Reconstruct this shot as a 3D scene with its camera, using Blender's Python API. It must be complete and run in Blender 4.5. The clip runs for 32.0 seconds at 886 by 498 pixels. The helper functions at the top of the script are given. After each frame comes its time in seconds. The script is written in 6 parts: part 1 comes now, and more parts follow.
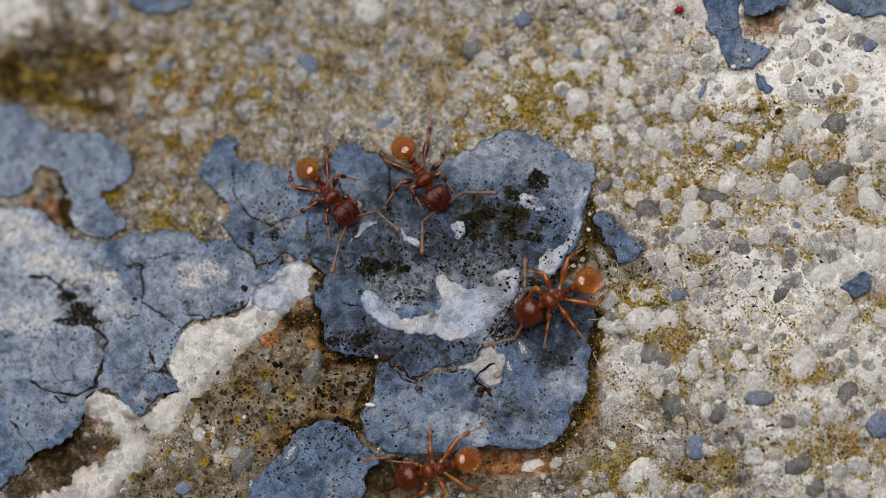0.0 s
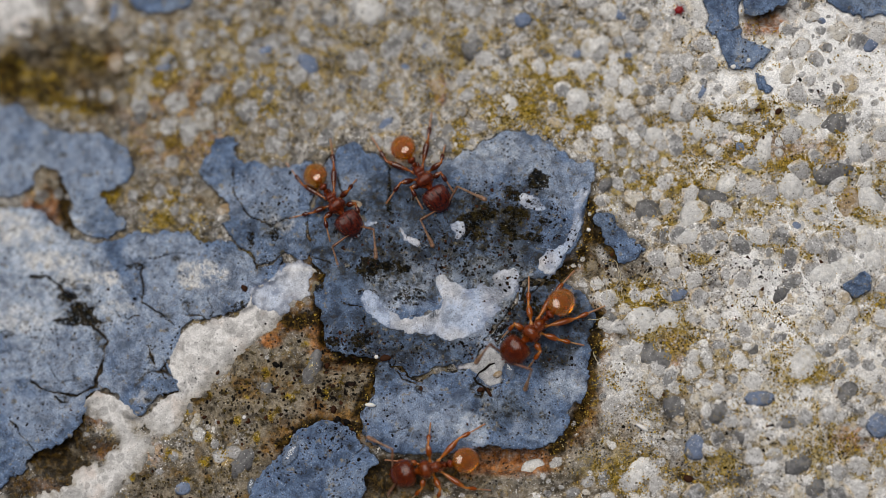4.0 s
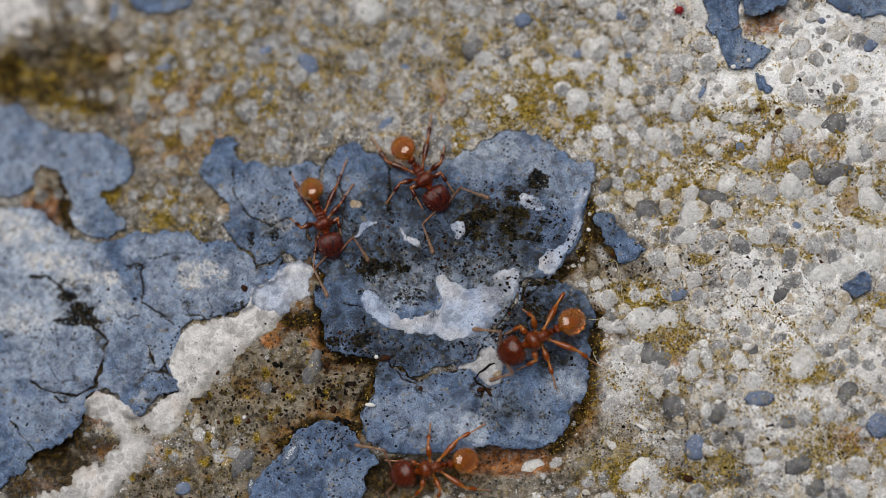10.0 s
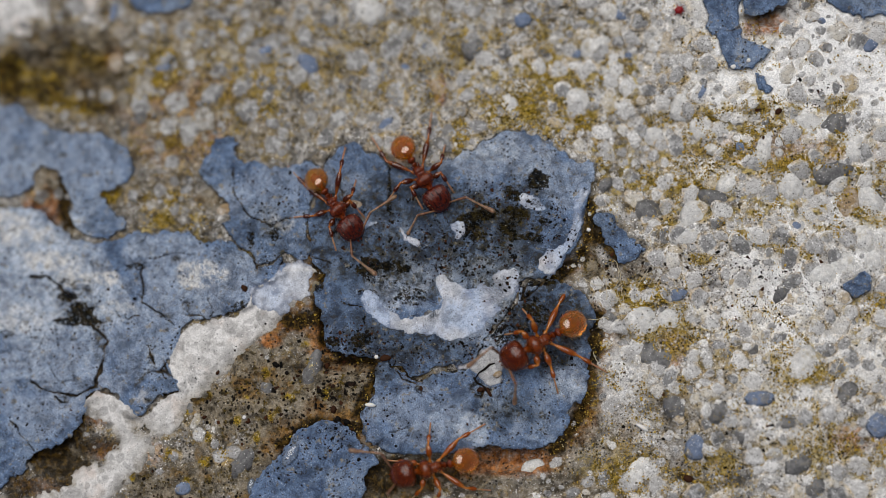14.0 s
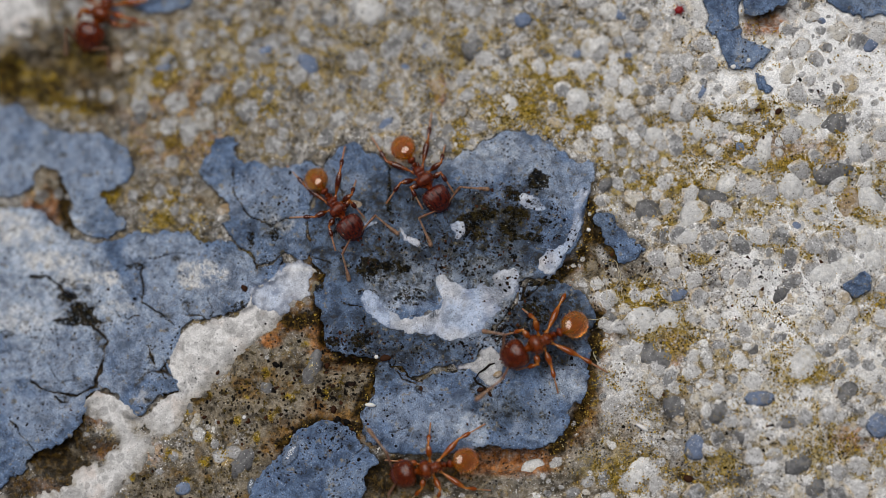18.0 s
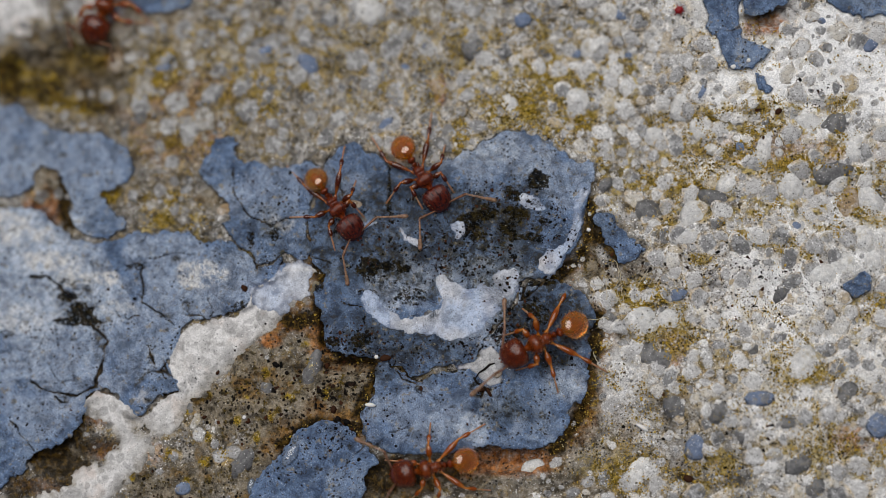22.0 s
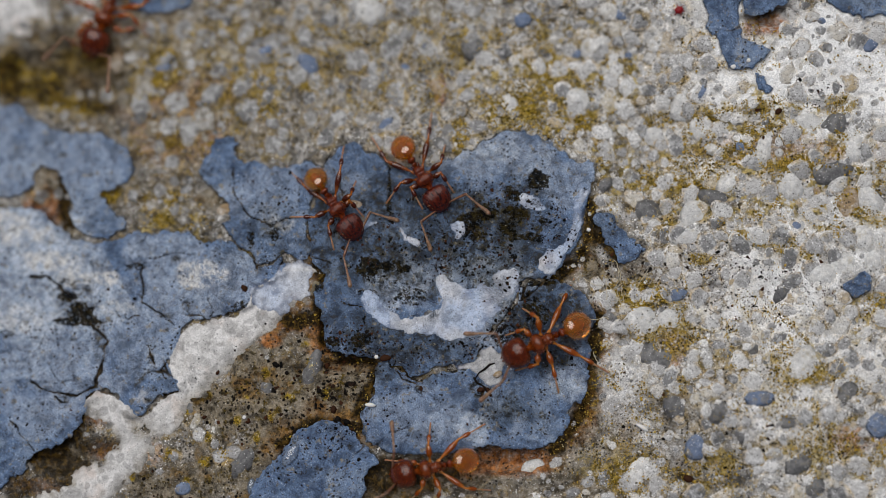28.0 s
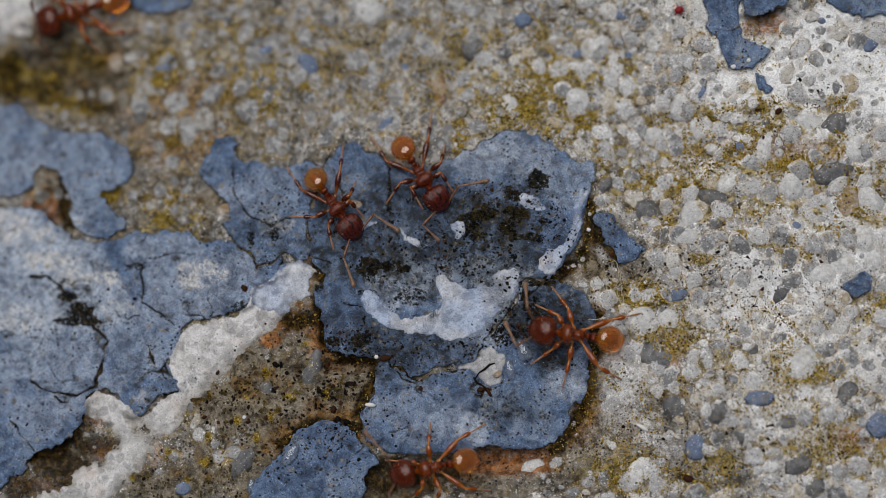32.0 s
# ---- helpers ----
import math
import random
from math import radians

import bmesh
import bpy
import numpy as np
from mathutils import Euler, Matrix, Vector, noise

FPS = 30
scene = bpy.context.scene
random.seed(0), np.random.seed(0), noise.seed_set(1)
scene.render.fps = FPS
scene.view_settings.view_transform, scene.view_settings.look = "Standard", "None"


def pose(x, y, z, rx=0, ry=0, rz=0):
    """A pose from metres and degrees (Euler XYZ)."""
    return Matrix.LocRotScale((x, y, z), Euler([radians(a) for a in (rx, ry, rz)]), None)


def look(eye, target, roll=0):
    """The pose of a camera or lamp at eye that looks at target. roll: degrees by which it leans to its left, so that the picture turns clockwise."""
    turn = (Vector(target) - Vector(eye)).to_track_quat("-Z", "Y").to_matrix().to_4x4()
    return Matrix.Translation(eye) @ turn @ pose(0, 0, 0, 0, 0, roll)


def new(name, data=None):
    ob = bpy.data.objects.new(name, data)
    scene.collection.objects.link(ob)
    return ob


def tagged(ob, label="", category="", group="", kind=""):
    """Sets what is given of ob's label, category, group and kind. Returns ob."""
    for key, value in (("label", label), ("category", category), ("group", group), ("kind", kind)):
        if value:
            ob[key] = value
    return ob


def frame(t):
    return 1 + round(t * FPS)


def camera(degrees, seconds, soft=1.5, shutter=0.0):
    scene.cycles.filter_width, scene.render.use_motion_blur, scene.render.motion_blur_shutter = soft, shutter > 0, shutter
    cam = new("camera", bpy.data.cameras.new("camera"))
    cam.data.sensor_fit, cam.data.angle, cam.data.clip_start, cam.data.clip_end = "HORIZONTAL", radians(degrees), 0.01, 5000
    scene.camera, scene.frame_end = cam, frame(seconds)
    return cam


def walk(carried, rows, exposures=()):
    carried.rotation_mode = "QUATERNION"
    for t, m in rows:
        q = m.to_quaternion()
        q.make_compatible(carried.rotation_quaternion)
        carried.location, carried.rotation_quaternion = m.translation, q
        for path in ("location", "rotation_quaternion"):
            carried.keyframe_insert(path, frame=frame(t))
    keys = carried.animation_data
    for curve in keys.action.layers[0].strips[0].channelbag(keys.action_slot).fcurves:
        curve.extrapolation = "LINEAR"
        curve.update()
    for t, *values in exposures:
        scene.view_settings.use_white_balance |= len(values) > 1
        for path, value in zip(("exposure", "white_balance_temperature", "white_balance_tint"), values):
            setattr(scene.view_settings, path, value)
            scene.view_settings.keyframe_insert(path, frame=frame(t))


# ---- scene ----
# A macro view straight down on old concrete. Plan units: 1 u = 25 micrometres,
# u to the right, v towards the viewer, both from the corner of the plan.
S = 2.5e-5
DIST = 0.1112
CU, CV = 784.0, 441.0

cam = camera(20.0, 32.0, soft=0.6)
cam.data.dof.use_dof = True
cam.data.dof.focus_distance = DIST
cam.data.dof.aperture_fstop = 11.5
EXPOSURE = -0.72
walk(cam, [(0.0, pose(0, 0, DIST)), (32.0, pose(0, 0, DIST))],
     [(0, EXPOSURE, 6680, 10.8), (3, EXPOSURE, 6600, 10.8), (9, EXPOSURE, 6420, 10.8), (20, EXPOSURE - 0.06, 6350, 10.8), (25, EXPOSURE - 0.09, 6300, 10.8), (29, EXPOSURE - 0.14, 6270, 10.8), (32, EXPOSURE - 0.24, 6250, 10.8)])

# ---- light: bright overcast sky, brightest overhead ----
world = bpy.data.worlds.new("world")
scene.world = world
world.use_nodes = True
wn = world.node_tree
sky = wn.nodes.new("ShaderNodeTexSky")
sky.sky_type = 'NISHITA'
sky.sun_disc = False
sky.sun_elevation = radians(66)
sky.sun_rotation = radians(-20)
wn.links.new(sky.outputs[0], wn.nodes["Background"].inputs[0])
wn.nodes["Background"].inputs[1].default_value = 0.05
sun = new("sun", bpy.data.lights.new("sun", 'SUN'))
sun.data.energy = 5.0
sun.data.angle = radians(68)
sun.data.color = (1.0, 0.965, 0.91)
sun.matrix_world = look((-0.2, 0.48, 1.0), (0, 0, 0))


# ---- plan and surface ----
# broad swells and hollows: u, v, radius u, radius v, millimetres
SWELLS = [(1080, 110, 200, 150, -1.1), (760, 110, 260, 130, -0.6), (1340, 730, 170, 110, 0.7), (1150, 300, 130, 110, -0.8), (790, 320, 220, 110, -0.5)]


def base_z(u, v):
    """Height of the worn concrete in metres; it tilts down to one corner."""
    d = 0.625 * (1450 - u) + 0.78 * (120 - v)
    fall = 0.0006 * d + 5.6e-6 * np.clip(d, 0, 2000) ** 2 - 2e-6 * np.clip(d, -1500, 0) ** 2
    z = -6.0 * np.tanh(fall / 6.0)
    for bu, bv, ru, rv, rise in SWELLS:
        z = z + rise * np.exp(-((u - bu) / ru) ** 2 - ((v - bv) / rv) ** 2)
    return 1e-3 * z


def at(u, v, h=0.0):
    """World place over the plan point (u, v), h units above the worn concrete."""
    z = float(base_z(u, v)) + h * S
    k = (DIST - z) / DIST
    return Vector(((u - CU) * S * k, (CV - v) * S * k, z))


def at_many(u, v, z):
    k = (DIST - z) / DIST
    return np.stack(((u - CU) * S * k, (CV - v) * S * k, z), -1)


def lattice(i, j, seed):
    n = (i.astype(np.int64) * 374761393 + j.astype(np.int64) * 668265263 + seed * 974634777) & 0x7fffffff
    n = ((n ^ (n >> 13)) * 1274126177) & 0x7fffffff
    return ((n ^ (n >> 16)) & 0xffff) / 65535.0


def vnoise(u, v, size, seed):
    """Smooth noise from -1 to 1 with features of the given size."""
    x, y = u / size, v / size
    i, j = np.floor(x), np.floor(y)
    a, b = x - i, y - j
    a, b = a * a * (3 - 2 * a), b * b * (3 - 2 * b)
    i, j = i.astype(np.int64), j.astype(np.int64)
    low = lattice(i, j, seed) * (1 - a) + lattice(i + 1, j, seed) * a
    top = lattice(i, j + 1, seed) * (1 - a) + lattice(i + 1, j + 1, seed) * a
    return 2 * (low * (1 - b) + top * b) - 1


def fbm(u, v, size, seed, octaves=4, gain=0.5):
    out, amp = 0, 1.0
    for o in range(octaves):
        c, w = math.cos(1.1 * o), math.sin(1.1 * o)
        out = out + amp * vnoise(c * u - w * v, w * u + c * v, size / 2 ** o, seed + 17 * o)
        amp *= gain
    return out


def rounded(points, times=1):
    p = np.array(points, float)
    for _ in range(times):
        q = np.roll(p, -1, 0)
        p = np.stack((0.75 * p + 0.25 * q, 0.25 * p + 0.75 * q), 1).reshape(-1, 2)
    return p


def line_distance(u, v, points):
    best = np.full(u.shape, 1e9)
    for (ax, ay), (bx, by) in zip(points[:-1], points[1:]):
        dx, dy = bx - ax, by - ay
        s = np.clip(((u - ax) * dx + (v - ay) * dy) / (dx * dx + dy * dy + 1e-9), 0, 1)
        best = np.minimum(best, np.hypot(u - ax - s * dx, v - ay - s * dy))
    return best


def edge_distance(u, v, outline):
    """Signed distance to a closed outline, negative inside."""
    pts = [tuple(p) for p in outline]
    pts.append(pts[0])
    best = line_distance(u, v, pts)
    inside = np.zeros(u.shape, bool)
    for (ax, ay), (bx, by) in zip(pts[:-1], pts[1:]):
        if ay == by:
            continue
        cross = (ay > v) != (by > v)
        inside ^= cross & (u < (bx - ax) * (v - ay) / (by - ay) + ax)
    return np.where(inside, -best, best)


def ragged(u, v, seed, rough):
    """Warp of the plan that makes outlines ragged."""
    du = rough * (4.5 * vnoise(u, v, 24, seed) + 2.6 * vnoise(u, v, 9, seed + 5) + 1.3 * vnoise(u, v, 4.5, seed + 9))
    dv = rough * (4.5 * vnoise(u, v, 24, seed + 31) + 2.6 * vnoise(u, v, 9, seed + 37) + 1.3 * vnoise(u, v, 4.5, seed + 43))
    return u + du, v + dv


def smooth(x, a, b):
    t = np.clip((x - a) / (b - a), 0, 1)
    return t * t * (3 - 2 * t)


# Outlines of what lies on the concrete, in plan units.
FLAKES = {
    "far": [(-70, 176), (30, 185), (55, 212), (100, 225), (150, 240), (185, 235), (215, 255), (240, 290), (235, 320), (205, 335), (165, 332), (188, 362), (205, 385),
            (225, 402), (205, 420), (170, 425), (140, 410), (125, 385), (118, 345), (112, 312), (85, 290), (62, 300), (55, 335), (20, 350), (-70, 348)],
    "plate": [(-70, 362), (60, 370), (95, 395), (115, 418), (150, 430), (205, 425), (250, 410), (320, 412), (345, 425), (400, 428), (440, 445), (455, 475), (490, 460),
              (508, 448), (505, 470), (478, 497), (450, 500), (438, 520), (440, 548), (395, 562), (350, 564), (322, 577), (318, 600), (300, 632), (296, 650), (322, 668),
              (335, 690), (305, 700), (270, 700), (255, 735), (232, 744), (215, 712), (195, 688), (170, 688), (150, 700), (148, 732), (130, 770), (105, 797), (60, 800),
              (40, 835), (12, 855), (-70, 900)],
    "west": [(352, 302), (370, 275), (390, 240), (420, 250), (418, 275), (450, 288), (500, 300), (545, 288), (572, 300), (560, 350), (540, 400), (555, 440), (540, 462),
             (508, 446), (455, 474), (445, 440), (415, 420), (385, 402), (410, 378), (378, 335)],
    "centre": [(575, 290), (600, 262), (640, 255), (672, 285), (700, 302), (790, 290), (830, 265), (870, 240), (910, 232), (960, 245), (1000, 265), (1022, 292), (1048, 283),
               (1058, 310), (1045, 345), (1030, 385), (1030, 430), (1005, 455), (985, 490), (955, 494), (920, 492), (905, 545), (862, 585), (848, 640), (790, 650), (730, 668),
               (700, 650), (670, 632), (640, 628), (600, 630), (578, 625), (582, 595), (565, 545), (560, 510), (572, 485), (545, 462), (556, 440), (542, 400), (562, 350)],
    "south": [(668, 641), (700, 656), (729, 675), (790, 657), (852, 646), (866, 590), (910, 550), (926, 500), (1000, 500), (1040, 525), (1055, 560), (1045, 610),
              (1042, 695), (1012, 715), (1005, 760), (978, 792), (920, 792), (850, 797), (760, 805), (700, 800), (652, 790), (640, 760), (640, 722), (665, 690)],
    "low": [(445, 852), (470, 825), (500, 795), (530, 765), (570, 746), (600, 750), (630, 766), (645, 790), (670, 805), (680, 816), (655, 826), (640, 850), (642, 930), (436, 930)],
    "north": [(1238, -40), (1250, 20), (1256, 52), (1276, 66), (1274, 95), (1300, 125), (1335, 122), (1346, 102), (1370, 88), (1345, 80), (1318, 72), (1310, 45), (1306, -40)],
    "north_tip": [(1312, -40), (1318, 26), (1345, 24), (1372, 14), (1395, 4), (1410, -40)],
    "corner": [(1455, -40), (1470, 8), (1502, 22), (1512, 33), (1560, 30), (1640, 22), (1640, -40)],
    "shard": [(1335, 126), (1350, 130), (1355, 150), (1369, 160), (1360, 176), (1345, 166), (1335, 146)],
    "sliver": [(1050, 385), (1085, 378), (1092, 400), (1115, 430), (1146, 440), (1112, 465), (1096, 467), (1090, 445), (1065, 415)],
    "chip": [(1505, 502), (1525, 480), (1541, 490), (1535, 520), (1512, 526), (1486, 511)],
    "hidden": [(205, -40), (240, 18), (285, 26), (345, 14), (352, -40)],
}
PLASTER = {
    "band": [(555, 468), (566, 500), (540, 546), (512, 575), (468, 614), (432, 655), (392, 690), (348, 714), (332, 756), (300, 794), (264, 830), (230, 864), (200, 905), (184, 945),
             (10, 940), (60, 875), (110, 850), (160, 815), (190, 775), (180, 752), (150, 742), (150, 715), (175, 690), (215, 710), (240, 748), (262, 735), (285, 702), (318, 695),
             (290, 650), (315, 615), (325, 578), (380, 565), (435, 555), (440, 512), (478, 497), (510, 478)],
    "crescent": [(636, 530), (648, 512), (664, 512), (668, 530), (690, 552), (730, 562), (765, 558), (784, 532), (772, 508), (768, 490), (790, 486), (806, 498), (835, 515), (850, 500), (872, 512), (902, 518),
                 (906, 532), (886, 548), (868, 574), (850, 594), (800, 602), (756, 600), (712, 590), (668, 572), (644, 552)],
    "ledge": [(858, 490), (880, 475), (905, 472), (935, 482), (925, 500), (905, 540), (880, 520)],
    "streak": [(700, 395), (720, 400), (745, 425), (735, 442), (712, 425)],
    "fleck": [(790, 400), (812, 388), (826, 405), (820, 425), (800, 420)],
    "knob": [(438, 502), (470, 492), (490, 470), (525, 463), (556, 474), (562, 500), (545, 530), (518, 537), (520, 557), (480, 557), (450, 547), (440, 524)],
    "scab": [(800, 640), (812, 632), (838, 640), (850, 622), (880, 616), (905, 628), (902, 650), (888, 676), (868, 690), (846, 676), (836, 656), (812, 652)],
    "rim": [(1050, 328), (1030, 335), (1012, 355), (1006, 400), (998, 426), (962, 444), (944, 474), (960, 495), (985, 488), (1002, 458), (1026, 434), (1031, 390), (1042, 350)],
    "streaked": [(120, -40), (185, -40), (190, 30), (175, 65), (140, 50), (118, 20)],
    "smear": [(-70, -40), (80, -40), (102, 30), (90, 55), (30, 66), (-70, 62)],
    "dab": [(918, 338), (945, 345), (968, 355), (965, 372), (940, 374), (920, 362)],
    "wedge": [(610, 425), (640, 390), (672, 382), (668, 405), (640, 420), (622, 440)],
}
FLAKE_SHAPE = {k: rounded(p) for k, p in FLAKES.items()}
PLASTER_SHAPE = {k: rounded(p, 2) for k, p in PLASTER.items()}
CRACKS = [
    (2.4, [(222, 480), (248, 465), (252, 500), (252, 535), (280, 552), (312, 578)]), (1.8, [(250, 463), (290, 452), (345, 450)]), (4.0, [(55, 490), (80, 488), (110, 512), (135, 530), (145, 555), (165, 582)]),
    (4.6, [(165, 578), (190, 602), (180, 640), (168, 685)]), (3.4, [(168, 685), (140, 700), (95, 698), (55, 675)]), (2.6, [(412, 300), (415, 345), (440, 380), (480, 400), (515, 385)])]
CRACKS += [(2.4, [(20, 745), (45, 780), (60, 800)]),
    (3.4, [(95, 705), (112, 716)]), (2.2, [(172, 580), (198, 565)]), (3.0, [(700, 655), (715, 672), (735, 676)]), (3.4, [(930, 500), (925, 530), (945, 520), (968, 492)]), (4.0, [(850, 700), (858, 688), (870, 690)])]
CRACKS += [(3.0, [(455, 475), (444, 445)]), (3.0, [(545, 450), (585, 465)]), (2.4, [(265, 625), (275, 645), (262, 612)]), (2.6, [(505, 448), (495, 480), (480, 498)]), (2.0, [(300, 640), (285, 655), (290, 668)]), (1.6, [(600, 535), (640, 545)]),
    (2.0, [(730, 560), (775, 575), (820, 560)]), (2.4, [(640, 760), (650, 785), (668, 800)]), (1.6, [(690, 765), (725, 755)]), (1.6, [(200, 545), (225, 565), (245, 560)]), (2.0, [(590, 300), (610, 360), (600, 420)]), (1.8, [(820, 395), (850, 420)]),
]


def flake_edges(u, v, names=None):
    """Least signed distance to the flakes of paint."""
    best = np.full(u.shape, 1e9)
    for n, (k, shape) in enumerate(FLAKE_SHAPE.items()):
        if names is None or k in names:
            lo, hi = shape.min(0) - 30, shape.max(0) + 30
            near = (u > lo[0]) & (u < hi[0]) & (v > lo[1]) & (v < hi[1])
            if near.any():
                wu, wv = ragged(u[near], v[near], 40 + n, 1.4)
                best[near] = np.minimum(best[near], edge_distance(wu, wv, shape))
    return best


def zone(u, v, blobs, seed, fray=0.5):
    """Soft stain mask out of a few blotches (u, v, radius u, radius v, strength)."""
    out = np.zeros(u.shape)
    f = fray * fbm(u, v, 40, seed, 4)
    for bu, bv, ru, rv, s in blobs:
        d = np.hypot((u - bu) / ru, (v - bv) / rv) + f
        out = np.maximum(out, s * (1 - smooth(d, 0.55, 1.15)))
    return out


MOSS = [(330, 230, 50, 30, .55), (380, 255, 30, 14, .7), (260, 150, 40, 30, .6), (450, 120, 60, 60, .5), (440, 60, 40, 30, .5), (540, 60, 40, 30, .4), (640, 180, 40, 30, .4), (560, 150, 25, 12, .8)]
MOSS += [(812, 238, 22, 46, 1), (1300, 270, 40, 20, .8), (1400, 290, 60, 20, .8), (1240, 215, 30, 20, .8), (1170, 215, 25, 15, .8), (1110, 120, 30, 20, .6), (960, 120, 30, 30, .7), (880, 60, 30, 20, .5), (1330, 420, 30, 15, .8),
         (1240, 460, 25, 20, .8), (1390, 430, 20, 15, .8), (1430, 450, 15, 15, .8), (1500, 300, 40, 15, .8), (1220, 330, 40, 15, .8), (1150, 330, 40, 12, .8)]
MOSS += [(1130, 527, 52, 28, 1), (16, 132, 30, 46, 1), (90, 168, 40, 24, .9), (172, 186, 30, 16, .9), (295, 130, 40, 30, .9), (325, 245, 40, 18, .6), (1440, 662, 55, 22, .9), (1130, 838, 70, 36, .8), (1345, 190, 42, 18, .8),
        (1485, 185, 34, 22, .8), (930, 190, 30, 24, 1)]
MOSS += [(1022, 215, 40, 24, 1), (295, 110, 36, 50, .8), (290, 392, 26, 14, .8), (305, 350, 14, 16, .7), (262, 350, 12, 12, .6), (442, 430, 14, 26, 1), (190, 345, 24, 15, 1),
        (1190, 600, 40, 36, .7), (1525, 375, 22, 20, 1), (1070, 615, 30, 20, .8), (1040, 690, 20, 50, .8)]
MOSS += [(60, 150, 60, 26, 1), (150, 105, 46, 26, .6), (120, 185, 60, 20, 1), (400, 105, 22, 26, .8), (470, 190, 26, 20, .7)]
TUFTS = [(368, 699), (436, 703), (333, 728), (368, 774), (397, 803), (454, 774), (511, 703), (297, 803), (233, 842), (361, 817), (552, 640), (470, 660), (575, 700), (480, 735), (420, 745), (330, 850), (540, 610)]
MOSS += [(u, v, 9 + 3 * math.sin(7 * u), 8 + 3 * math.cos(5 * v), 1) for u, v in TUFTS]
# blotches near (720, 850) and (820, 840) partly paint the hollow's shadow
UMBER = [(1060, 800, 90, 80, .45), (960, 850, 80, 40, .5), (1230, 800, 70, 50, .3), (720, 850, 110, 60, 1), (820, 840, 70, 30, .9), (480, 690, 170, 130, 1), (330, 870, 170, 60, .95), (120, 110, 120, 80, 1), (30, 130, 70, 80, 1), (100, 800, 70, 50, .9), (650, 855, 50, 40, 1), (600, 690, 80, 110, 1), (85, 300, 40, 60, .7),
         (380, 345, 60, 30, .6), (1120, 470, 60, 60, .5), (1040, 700, 30, 120, .8), (890, 870, 80, 50, .5), (990, 490, 40, 20, .9), (1190, 730, 60, 40, .5)]
UMBER += [(1045, 440, 20, 60, 1), (1052, 590, 12, 60, .8), (300, 150, 280, 240, .34), (640, 130, 240, 140, .16), (20, 20, 120, 60, .5)]
# sandy stretches without larger grains
FINE = [(1420, 740, 140, 60, .8), (1380, 640, 100, 40, .6), (1320, 520, 190, 90, 1), (1230, 470, 90, 50, .8), (1290, 720, 80, 50, .6), (1090, 760, 60, 60, .8), (1520, 660, 60, 60, .6), (1180, 40, 80, 40, .7)]
RUST = [(195, 800, 40, 16, .8), (70, 860, 60, 20, .5), (575, 575, 30, 46, 1), (520, 572, 40, 14, .9), (600, 622, 60, 10, .5), (890, 814, 90, 26, 1), (940, 812, 40, 20, .9), (90, 372, 34, 40, .9), (1358, 46, 52, 24, 1), (478, 602, 24, 14, 1), (780, 160, 12, 36, .8), (200, 112, 22, 20, .9), (175, 722, 34, 30, .6),
        (330, 200, 90, 90, .35), (1190, 620, 30, 40, .5), (1380, 265, 160, 30, .35), (260, 800, 30, 30, .3), (1010, 470, 30, 20, .6), (1500, 780, 50, 30, .6)]
PITS = [(20, 310), (110, 275), (85, 250), (490, 410), (465, 460), (500, 452), (315, 460), (170, 465), (330, 540), (225, 565), (130, 600), (140, 632), (60, 600), (225, 660), (247, 666), (265, 710), (110, 705), (232, 640), (450, 545), (430, 512),
        (620, 355), (600, 475), (690, 560), (740, 690), (700, 745), (720, 770), (800, 720), (960, 735), (560, 830), (590, 815), (500, 830), (620, 790), (1000, 600), (660, 600), (590, 590)]
SOIL_AND_SHADE = [(u, v, 9 + 3 * math.sin(u), 7 + 3 * math.cos(v), .9) for u, v in PITS]
# those near (130, 540) also paint shade at the plate's lifted lip
SOIL_AND_SHADE += [(178, 610, 14, 40, .8), (165, 670, 16, 20, .9), (125, 500, 36, 10, 1), (152, 556, 30, 12, 1), (60, 680, 40, 8, .7), (112, 716, 14, 10, 1), (270, 690, 22, 12, .8), (250, 520, 6, 26, .8), (290, 560, 20, 6, .7), (405, 510, 16, 10, .6), (440, 540, 26, 14, .6), (110, 515, 52, 9, .9), (135, 545, 32, 13, 1), (150, 568, 32, 9, .9)]
# (130, 545) adds to the lip's painted shade; (850, 690) darkens a hole
SOIL_AND_SHADE += [(800, 380, 230, 150, .3), (880, 385, 70, 50, 1), (940, 320, 30, 20, .8), (680, 470, 40, 45, .9), (760, 430, 60, 40, .5), (870, 560, 60, 60, .5), (130, 545, 50, 22, .8), (700, 600, 80, 40, .4),
        (490, 400, 26, 20, .6), (610, 600, 24, 18, .5), (850, 690, 20, 16, 1), (800, 665, 40, 10, .5), (900, 730, 50, 30, .3), (20, 310, 24, 18, .5), (570, 470, 20, 20, .6)]
